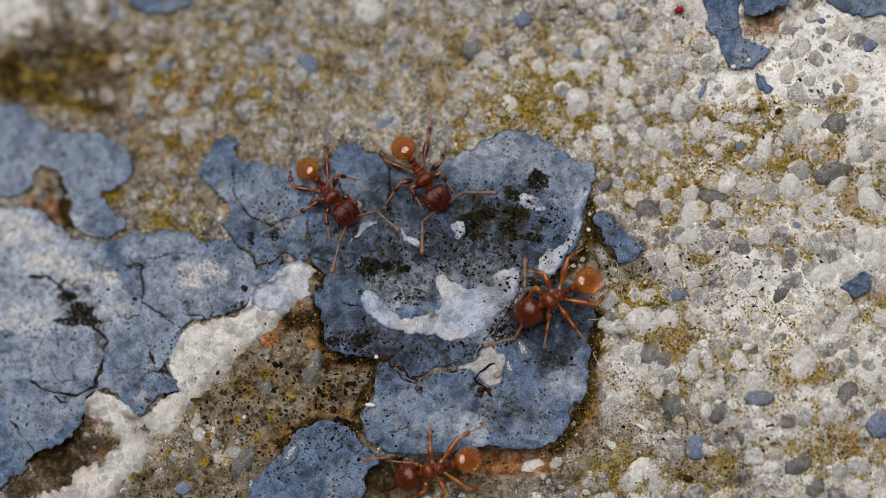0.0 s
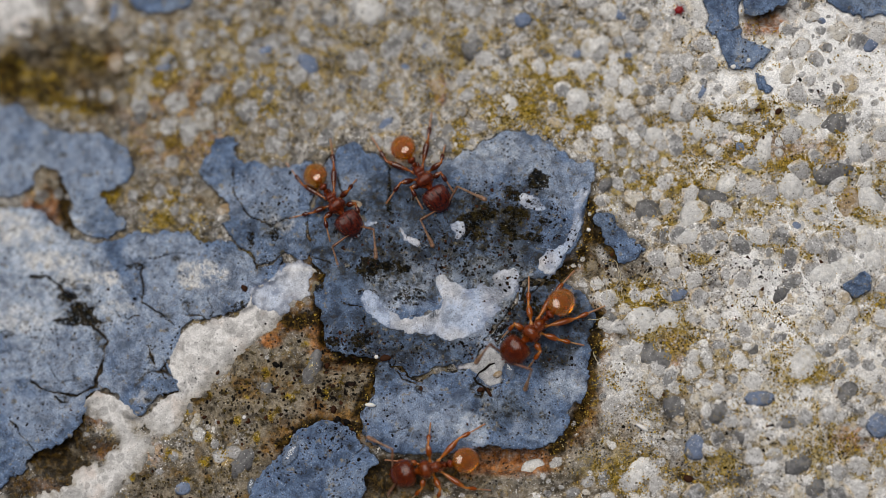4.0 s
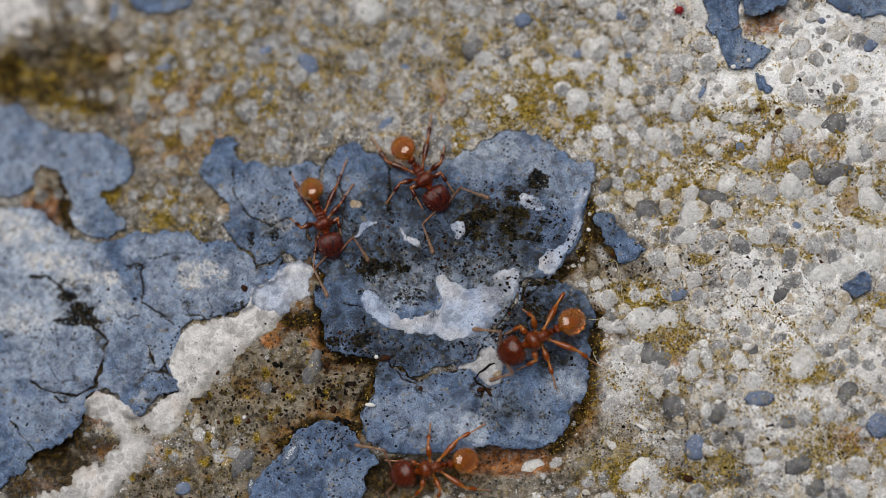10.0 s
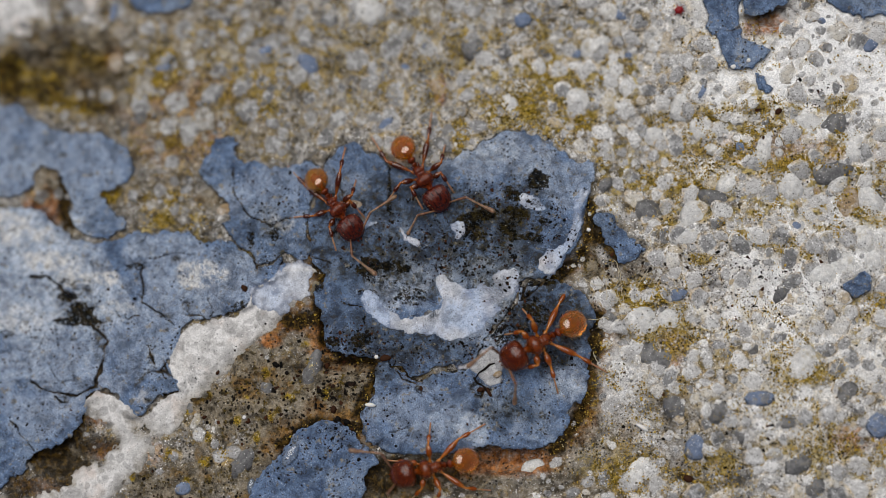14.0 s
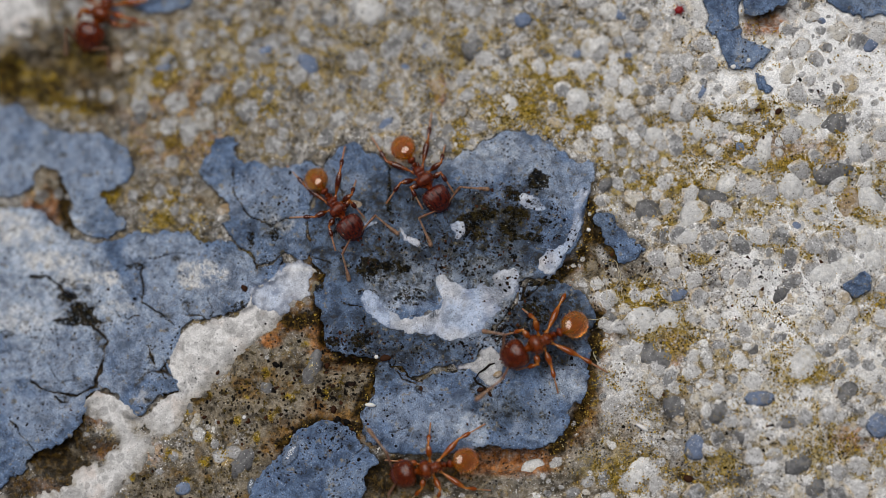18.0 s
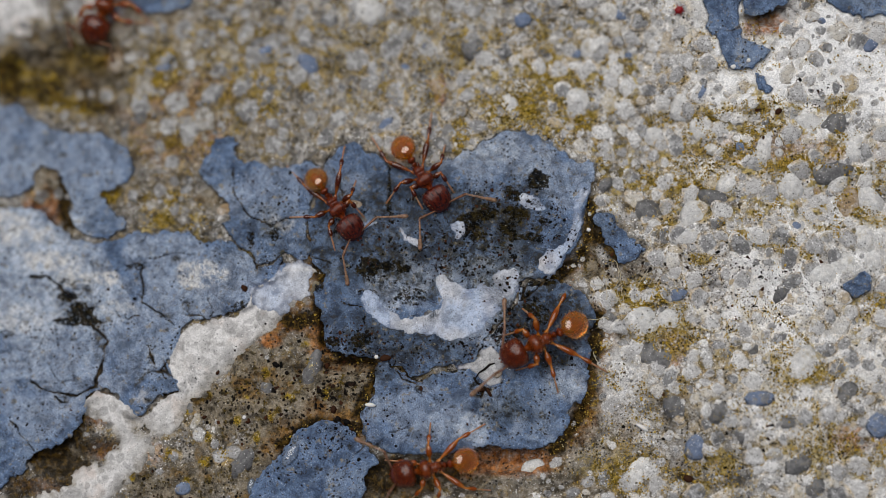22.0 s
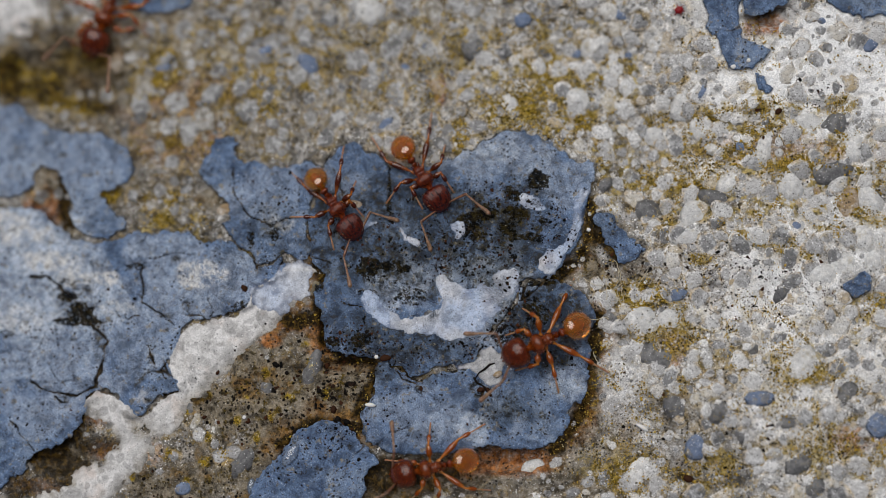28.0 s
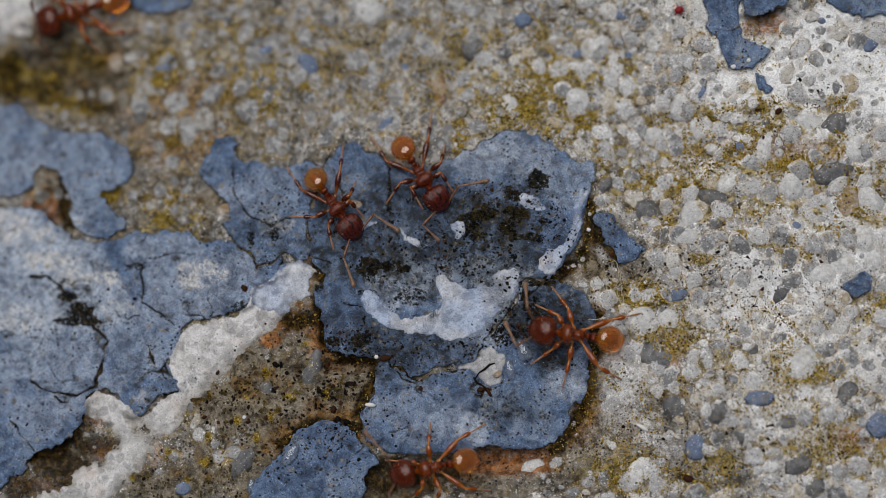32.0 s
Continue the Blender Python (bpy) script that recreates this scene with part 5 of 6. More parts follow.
def cap_shape(rng, segs, rough):
    """A worn grain's crown: rows of (x, y, height, how far it is buried), and its faces."""
    wide = rng.uniform(0.85, 1.25)
    out = 1 + rough * rng.uniform(-1, 1, segs)
    rows = [(0.0, 0.0, 1.0, 0.0)]
    for q, z, edge in CAP:
        for k in range(segs):
            a = 2 * math.pi * k / segs
            rows.append((q * out[k] * wide * math.cos(a), q * out[k] / wide * math.sin(a), z + 0.12 * rough * rng.uniform(-1, 1), edge))
    faces = [(0, 1 + k, 1 + (k + 1) % segs) for k in range(segs)]
    for i in range(len(CAP) - 1):
        for k in range(segs):
            a, b = 1 + i * segs + k, 1 + i * segs + (k + 1) % segs
            faces.append((a, a + segs, b + segs, b))
    return np.array(rows), faces


def build_sand(ground):
    rng = np.random.default_rng(12)
    places, sizes = GRAINS_AT
    order = np.argsort(-sizes)
    near = 880 + 0.3 * places[:, 1] < places[:, 0]
    order = np.concatenate((order[near[order]], order[~near[order]]))
    big, rest = order[:290], order[290:]
    kinds = [cap_shape(rng, 9, 0.22) for _ in range(12)]
    us, vs, zs, edges, faces, n = [], [], [], [], [], 0
    for q, i in enumerate(rest):
        rows, f = kinds[q % 12]
        a = rng.uniform(0, 6.283)
        r, high = 1.3 * sizes[i], sizes[i] * rng.uniform(0.1, 0.24)
        us.append(places[i, 0] + r * (rows[:, 0] * math.cos(a) - rows[:, 1] * math.sin(a)))
        vs.append(places[i, 1] + r * (rows[:, 0] * math.sin(a) + rows[:, 1] * math.cos(a)))
        zs.append(high * rows[:, 2])
        edges.append(rows[:, 3])
        faces += [tuple(n + k for k in p[::-1]) for p in f]
        n += len(rows)
    us, vs, zs = np.concatenate(us), np.concatenate(vs), np.concatenate(zs)
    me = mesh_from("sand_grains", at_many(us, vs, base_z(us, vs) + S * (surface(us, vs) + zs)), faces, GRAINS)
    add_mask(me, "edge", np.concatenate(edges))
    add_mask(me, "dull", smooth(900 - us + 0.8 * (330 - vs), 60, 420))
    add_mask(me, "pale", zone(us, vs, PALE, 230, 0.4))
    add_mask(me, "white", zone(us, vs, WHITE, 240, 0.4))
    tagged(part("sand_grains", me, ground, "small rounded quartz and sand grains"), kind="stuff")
    shapes = []
    for _ in range(8):
        rows, f = cap_shape(rng, 14, 0.2)
        me = mesh_from("sand_grain", rows[:, :3] * (10 * S, 10 * S, 1.8 * S), f, GRAIN)
        add_mask(me, "edge", rows[:, 3])
        shapes.append(me)
    for n, i in enumerate(big):
        u, v = places[i]
        ob = part("sand_grain", shapes[n % 8], ground)
        k = 1.3 * sizes[i] / 10.0
        ob.location = at(u, v, float(surface(u, v)))
        ob.rotation_euler = (rng.uniform(-0.05, 0.05), rng.uniform(-0.05, 0.05), rng.uniform(0, 6.28))
        ob.scale = (k, k, k)


def build_moss():
    rng = np.random.default_rng(13)
    p = scatter(rng, 260000, clear=1.5)
    u, v = p[:, 0], p[:, 1]
    f = fbm(u, v, 38, 401, 4, 0.6)
    want = np.maximum(zone(u, v, MOSS, 200, 0.4), smooth(f, 0.46, 0.6) * zone(u, v, ALGAE, 250, 0.4))
    want = np.maximum(want, smooth(fbm(u, v, 60, 402, 3), 0.36, 0.6) * np.clip(zone(u, v, ALGAE, 250, 0.4) + 0.08 * (u > 1000), 0, 1))
    want = want * (1 - 0.6 * zone(u, v, UMBER, 210, 0.4)) * np.where((u < 240) & (v < 240), 0.25, 1)
    for line in RIMS[:6]:
        want = np.maximum(want, 0.15 * (1 - smooth(line_distance(u, v, line), 4, 16)))
    take = rng.uniform(0, 1, len(p)) < want * 1.0
    p = p[take]
    size = rng.uniform(0.6, 1.6, len(p)) * np.where(rng.uniform(0, 1, len(p)) < 0.06, 1.7, 1)
    ob = new("moss", lumps("moss", p, size, MOSS_MAT, BALL1, rng, (0.6, 1.1), 0.3, 0.3, 0.8))
    tagged(ob, "yellow-green crumbly moss and algae between the grains", "moss", kind="stuff")


def build_specks():
    rng = np.random.default_rng(14)
    spots = []
    fields = [(850, 410, 170, 90, 420), (630, 590, 60, 45, 90), (720, 450, 120, 60, 120), (900, 560, 50, 60, 90), (740, 635, 110, 36, 120), (490, 690, 170, 140, 420), (600, 700, 60, 100, 120), (340, 850, 150, 50, 90), (1330, 500, 170, 90, 200), (1440, 165, 60, 30, 40)]
    fields += [(1330, 700, 250, 160, 200), (860, 570, 60, 60, 120), (150, 560, 120, 60, 30), (900, 740, 120, 40, 18), (700, 740, 60, 50, 16), (1220, 60, 150, 60, 12), (570, 840, 90, 60, 10), (60, 680, 100, 100, 20),
              (1120, 480, 60, 50, 60), (480, 340, 90, 40, 25), (980, 600, 60, 80, 40)]
    for cu, cv, ru, rv, n in fields:
        n = int(n * 2.2)
        a, d = rng.uniform(0, 6.283, n), np.sqrt(rng.uniform(0, 1, n))
        spots.append(np.stack((cu + ru * d * np.cos(a), cv + rv * d * np.sin(a)), -1))
    p = np.concatenate(spots)
    p = p[vnoise(p[:, 0], p[:, 1], 35, 77) > -0.45]
    for k in ("band", "crescent", "scab"):
        p = p[(edge_distance(p[:, 0], p[:, 1], PLASTER_SHAPE[k]) > 2) | (rng.uniform(0, 1, len(p)) < 0.05)]
    olive = zone(p[:, 0], p[:, 1], UMBER[:6], 210, 0.4)
    size = np.clip(1.35 * np.exp(0.5 * rng.standard_normal(len(p))), 0.8, 3.6)
    size = size * np.where((olive > 0.5) & (flake_edges(p[:, 0], p[:, 1]) > 4) & (rng.uniform(0, 1, len(p)) < 0.2), 2.3, 1.0)
    ob = new("black_specks", lumps("black_specks", p, size, BLACK, BALL1, rng, (0.12, 0.3), 0.38, 0.45))
    tagged(ob, "tiny black crusts of lichen dotted over paint and concrete", "lichen specks", kind="stuff")
    n = 260
    p = np.stack((rng.uniform(-40, 1600, n), rng.uniform(-40, 920, n)), -1)
    ob = new("dust", lumps("dust", p, rng.uniform(0.45, 1.1, n), WHITE_BIT, BALL1, rng, (0.5, 0.9), 0.3, 0.4))
    tagged(ob, "scattered fine pale mineral dust", "dust", kind="stuff")


def crumb(name, u, v, r, mat, label, category, stretch=1.0, turn=0.0, flat=0.6, seed=0, group="", sink=0.25):
    rng = np.random.default_rng(500 + seed)
    bv, bf = BALL2
    warp = 1 + 0.08 * np.sin(3.1 * bv[:, :1] + seed) * np.cos(2.7 * bv[:, 1:2] + 2 * seed) + 0.1 * rng.uniform(-1, 1, (len(bv), 1))
    w = bv * warp * (r * stretch, r / stretch, r * flat) * S
    ob = new(name, mesh_from(name, w, bf.tolist(), mat))
    ob.matrix_basis = Matrix.Translation(at(u, v, float(surface(u, v)) + r * flat * (1 - 2 * sink))) @ pose(0, 0, 0, 0, 0, turn)
    return tagged(ob, label, category, group)


def droplet(u, v, ru, rv, turn, high, lobes, label):
    """A low clear dome of liquid with a lobed outline."""
    rings, segs = 7, 28
    verts, faces = [], []
    for i in range(rings):
        q = 1 - i / rings
        for k in range(segs):
            a = 2 * math.pi * k / segs
            r = q * (1 + (0.22 * math.cos(lobes * a + u) if lobes > 1 else 0) * q * q)
            verts.append((r * ru * math.cos(a), r * rv * math.sin(a), high * math.sqrt(1 - q ** 2.4) - 0.6))
    verts.append((0, 0, high - 0.6))
    for i in range(rings - 1):
        for k in range(segs):
            a, b = i * segs + k, i * segs + (k + 1) % segs
            faces.append((a, b, b + segs, a + segs))
    last = (rings - 1) * segs
    faces += [(last + k, last + (k + 1) % segs, rings * segs) for k in range(segs)]
    faces.append(tuple(range(segs))[::-1])
    ob = new("droplet", mesh_from("droplet", np.array(verts) * S, faces, LIQUID))
    ob.matrix_basis = Matrix.Translation(at(u, v, float(surface(u, v)))) @ pose(0, 0, 0, 0, 0, turn)
    return tagged(ob, label, "droplet", "sticky droplets")


def shred(line, half):
    """A narrow dark strip that stands up from the crust: a curl of paint film, or a drawn reflection."""
    verts, faces = [], []
    for i, (u, v) in enumerate(line):
        h = float(surface(u, v))
        a, b = line[max(i - 1, 0)], line[min(i + 1, len(line) - 1)]
        n = math.hypot(b[0] - a[0], b[1] - a[1])
        nu, nv = (b[1] - a[1]) / n, -(b[0] - a[0]) / n
        w = half * (0.55 + 0.45 * math.sin(math.pi * (i + 0.5) / len(line)) + 0.18 * math.sin(5 * i + u))
        for du, dh in ((-w, -1.5), (-0.6 * w, 2.4), (0.2 * w, 3.4), (w, 1.2), (w, -1.5)):
            verts.append(at(u + du * nu, v + du * nv, h + dh))
    for i in range(len(line) - 1):
        for k in range(5):
            faces.append((5 * i + k, 5 * i + (k + 1) % 5, 5 * i + 5 + (k + 1) % 5, 5 * i + 5 + k))
    faces += [(4, 3, 2, 1, 0), tuple(5 * (len(line) - 1) + k for k in range(5))]
    ob = new("dark_curl", mesh_from("dark_curl", [tuple(q) for q in verts], faces, BLACK))
    return tagged(ob, "dark curled strip for paint film and for a reflection", "paint shred", "dark shreds of paint")


def build_crumbs():
    blue = [(288, 121, 12, 1.1, 0), (468, 92, 12, 1.3, 40), (545, 115, 20, 1.2, -50), (715, 126, 13, 1, 0), (750, 85, 14, 1.6, 60), (925, 36, 15, 1.1, 20), (1200, 522, 14, 1.2, 10), (1345, 706, 20, 1.3, 10), (1556, 752, 22, 1, 0), (1235, 790, 24, 1.15, 70),
            (1195, 722, 16, 1.2, 0)]
    blue += [(1540, 80, 14, 1.1, 40), (1098, 25, 14, 1.4, -20), (1410, 400, 8, 1, 0), (682, 222, 13, 1.5, 50), (1112, 98, 7, 1, 0), (1020, 96, 9, 1, 0), (1245, 160, 12, 1.7, 60),
            (200, 30, 14, 2.0, 80), (1310, 260, 9, 1, 0), (325, 865, 14, 1.2, 20), (1455, 37, 7, 1.2, 0)]
    for n, (u, v, r, s, turn) in enumerate(blue):
        crumb("paint_crumb", u, v, r, BLUE_STONE, "small blue-grey crumb of old paint", "paint crumb", s, turn, 0.22, n, "blue-grey crumbs", 0.4)
    dark = [(840, 88, 20, 1.1), (1476, 224, 19, 1.1), (552, 655, 20, 1.6), (340, 725, 17, 1.4), (960, 92, 13, 1.2), (1472, 303, 24, 1.3), (1066, 332, 13, 1.5), (1322, 432, 9, 1.5), (1170, 640, 20, 1), (470, 690, 13, 1), (1400, 750, 15, 1.4), (430, 820, 20, 1.5), (250, 210, 13, 1.2)]
    dark += [(1150, 380, 22, 1.2), (1268, 355, 20, 1.4), (460, 80, 16, 1.2), (1390, 510, 16, 1.6), (1330, 620, 18, 1.3), (1310, 770, 13, 1.1), (1205, 724, 22, 1.2), (1270, 730, 18, 1), (1414, 817, 20, 1.1), (1445, 868, 18, 1.2), (1156, 633, 20, 1.1), (1080, 560, 14, 1.2), (1300, 842, 16, 1.4), (1500, 700, 18, 1.1)]
    for n, (u, v, r, s) in enumerate(dark):
        crumb("dark_stone", u, v, 1.3 * r, STONE, "smooth dark grey pebble set in concrete", "pebble", s, 37 * n, 0.34, 30 + n, "dark pebbles", 0.82)
    pale = [(945, 832, 16, 1.1), (1250, 220, 24, 1.1), (1165, 245, 20, 1), (1435, 220, 19, 1.3), (1295, 325, 18, 1.2), (1400, 330, 20, 1.1), (1490, 470, 22, 1.1), (1545, 465, 18, 1), (1420, 655, 26, 1.3), (1530, 425, 20, 1.1), (1455, 490, 22, 1.1),
            (1090, 130, 20, 1), (1230, 385, 22, 1)]
    pale += [(1135, 570, 22, 1.1), (1185, 570, 18, 1), (900, 190, 16, 1.1), (1020, 185, 22, 1), (655, 22, 20, 1), (1130, 840, 24, 1.3), (1540, 355, 20, 1.2),
            (1270, 268, 13, 1.5), (1510, 265, 18, 1), (1210, 190, 20, 1.1), (1060, 90, 24, 1), (1215, 420, 18, 1.2), (1355, 262, 20, 1.4)]
    for n, (u, v, r, s) in enumerate(pale):
        crumb("quartz_pebble", u, v, 1.4 * r, QUARTZ, "milky translucent quartz pebble set in concrete", "pebble", s, 53 * n, 0.36, 60 + n, "quartz pebbles", 0.82)
    tan = [(205, 112, 13, 1.1), (780, 160, 16, 1.6), (1440, 340, 12, 1), (1500, 360, 22, 1.3), (630, 365, 9, 1.1), (400, 372, 12, 1.3)]
    for n, (u, v, r, s) in enumerate(tan):
        crumb("sandstone_pebble", u, v, 1.3 * r, TAN, "warm tan sandstone pebble in concrete", "pebble", s, 61 * n + 80, 0.24, 100 + n, "sandstone pebbles", 0.82)
    for n, (u, v, r, s, turn) in enumerate([(666, 632, 4, 1, 0), (655, 717, 6, 1.6, -5), (1137, 757, 7, 1.8, -30), (1298, 118, 4.5, 1.1, 0), (1325, 107, 4, 1, 0), (432, 739, 3.5, 1, 0), (1042, 407, 4, 1, 0), (1330, 648, 5, 1.4, 0)]):
        crumb("white_crumb", u, v, r, WHITE_BIT, "tiny bright white mineral crumb", "crumb", s, turn, 0.7, 120 + n, "white crumbs")
    mite = crumb("red_mite", 1202, 18, 7.5, RED_BIT, "tiny still bright red mite", "mite", 1.1, 20, 0.7, 140)
    bv, bf = BALL1
    for n in range(6):
        a = radians(30 + 60 * n)
        leg = part("leg", mesh_from("mite_leg", limb([(0, .4), (0.5, 1.0), (4, .9), (7, .3)], 1.0, 6)[0], limb([(0, .4), (0.5, 1.0), (4, .9), (7, .3)], 1.0, 6)[1], RED_BIT), mite)
        leg.matrix_basis = Matrix.Translation((5 * S * math.cos(a), 5 * S * math.sin(a), -1 * S)) @ pose(0, 0, 0, 0, 0, math.degrees(a))
    droplet(927, 623, 21, 13, -65, 9, 3, "clear sticky drop of liquid on blue-grey paint")
    droplet(903, 655, 10, 19, 25, 8, 2, "dull grey drop of sticky liquid on pale residue")
    droplet(514, 806, 11, 25, -22, 8, 2, "clear bluish drop at the rim of paint")
    droplet(445, 862, 8, 16, 10, 6, 2, "clear bluish drop at the rim of paint")
    for u, v, r in ((912, 640, 4), (893, 672, 3.5), (930, 645, 3)):
        droplet(u, v, r, r, 0, 3, 1, "tiny clear bead of sticky liquid")
    # this strip draws a dark reflection in the sticky liquid
    shred([(840, 672), (848, 660), (858, 654), (866, 646), (876, 643)], 2)
    shred([(838, 668), (844, 678), (856, 684), (862, 694)], 2.2)
    crumb("black_crumb", 860, 688, 7, BLACK, "frayed black crumb beside pale residue", "crumb", 1.4, 30, 0.6, 158)
    crumb("black_crumb", 866, 696, 5, BLACK, "frayed black crumb beside pale residue", "crumb", 1.5, 120, 0.6, 157)
    # brown lump added in place of a dark hole in the residue
    crumb("brown_crumb", 881, 663, 7, TAN, "brown lump standing in for a hole in sticky residue", "crumb", 1.3, 20, 0.5, 156)
    crumb("black_crumb", 682, 634, 8, BLACK, "black crumb at the rim of the paint", "crumb", 1.3, 10, 0.5, 159)
    # lumps at (432, 510) and (850, 690) stand in for dark holes
    for n, (u, v, r) in enumerate([(1343, 196, 6), (1378, 197, 6), (1352, 245, 4), (432, 510, 6), (1218, 848, 8), (850, 690, 5), (385, 660, 4), (745, 688, 4)]):
        crumb("black_crumb", u, v, r, BLACK, "small black lump for lichen fruit and dark holes", "crumb", 1.2, 40 * n, 0.6, 160 + n, "black crumbs")


def build_fibres():
    rng = np.random.default_rng(21)
    for n in range(14):
        u, v = 1085 + rng.uniform(-30, 40), 530 + rng.uniform(-35, 45)
        if n > 9:
            u, v = [(1150, 420), (1060, 660), (1500, 630), (1400, 190)][n - 10]
        a = rng.uniform(0, 6.28)
        pts = []
        for k in range(9):
            h = float(surface(u, v)) + 2 + 3 * math.sin(k * 0.39)
            pts.append(at(u, v, h))
            a += rng.uniform(-0.5, 0.5)
            u, v = u + 5 * math.cos(a), v + 5 * math.sin(a)
        verts, faces = [], []
        for i, q in enumerate(pts):
            w = (pts[min(i + 1, 8)] - pts[max(i - 1, 0)]).normalized()
            side = w.cross(Vector((0, 0, 1))).normalized()
            up = side.cross(w)
            for k in range(5):
                b = 2 * math.pi * k / 5
                verts.append(q + (side * math.cos(b) + up * math.sin(b)) * 0.55 * S)
        for i in range(8):
            for k in range(5):
                faces.append((5 * i + k, 5 * i + (k + 1) % 5, 5 * i + 5 + (k + 1) % 5, 5 * i + 5 + k))
        tagged(new("fibre", mesh_from("fibre", [tuple(q) for q in verts], faces, FIBRE)), "thin dry pale root fibre lying over moss", "fibre", "dry fibres")


def stone_material(name, a, b, rough, glow):
    m = Nodes(name)
    m.worldwide()
    mid, fine = m.noise(2.5e-4, 5), m.noise(5e-5, 4, 0.7)
    col = m.mix(m.span(mid, 0.3, 0.7), a, b)
    rnd = m.tree.nodes.new("ShaderNodeObjectInfo").outputs["Random"]
    col = m.mix(m.span(rnd, 0, 1, 0, 0.4), col, a)
    col = m.mix(m.span(m.noise(3e-4, 6), 0.58, 0.7, 0, 0.5), col, (0.22, 0.17, 0.08))
    col = m.powdered(col, 0.3 if glow else 0.05)
    col = m.glitter(col, ((5e-5, 0.08, 0.95),), tuple(0.35 * c for c in a), (0.85, 0.84, 0.82))
    col = m.mix(0.6, col, m.ramp(fine, [(0.3, (0.55, 0.55, 0.55)), (0.5, (1, 1, 1)), (0.7, (1.35, 1.35, 1.33))]), 'MULTIPLY')
    return m.done(Base_Color=col, Roughness=rough, Normal=m.bump(mid, 7e-5, 0.8, m.bump(fine, 2e-5, 0.9)), Specular_IOR_Level=0.35, Subsurface_Weight=glow, Subsurface_Radius=(1, 0.9, 0.8), Subsurface_Scale=2e-4)


STONE = stone_material("dark_pebble", (0.07, 0.068, 0.07), (0.19, 0.185, 0.18), 0.4, 0.0)
BLUE_STONE = stone_material("blue_crumb", (0.09, 0.12, 0.19), (0.18, 0.235, 0.35), 0.6, 0.0)
QUARTZ = stone_material("milky_quartz", (0.46, 0.45, 0.435), (0.74, 0.72, 0.68), 0.34, 0.3)
TAN = stone_material("tan_pebble", (0.24, 0.16, 0.08), (0.42, 0.31, 0.19), 0.6, 0.1)


def liquid_material():
    m = Nodes("sticky_liquid")
    n = m.bump(m.noise(1.6e-4, 4), 2e-5, 0.5)
    return m.done(Base_Color=(0.5, 0.58, 0.7), Roughness=0.03, Normal=n, Transmission_Weight=0.75, IOR=1.38, Coat_Weight=0.6, Coat_IOR=1.6, Coat_Roughness=0.05, Coat_Normal=n)


LIQUID = liquid_material()

GRAINS_AT = lay_grains()
build_ground()
build_flakes()
build_plaster()
build_sand(bpy.data.objects["ground"])
build_crumbs()
build_moss()
build_specks()
build_fibres()


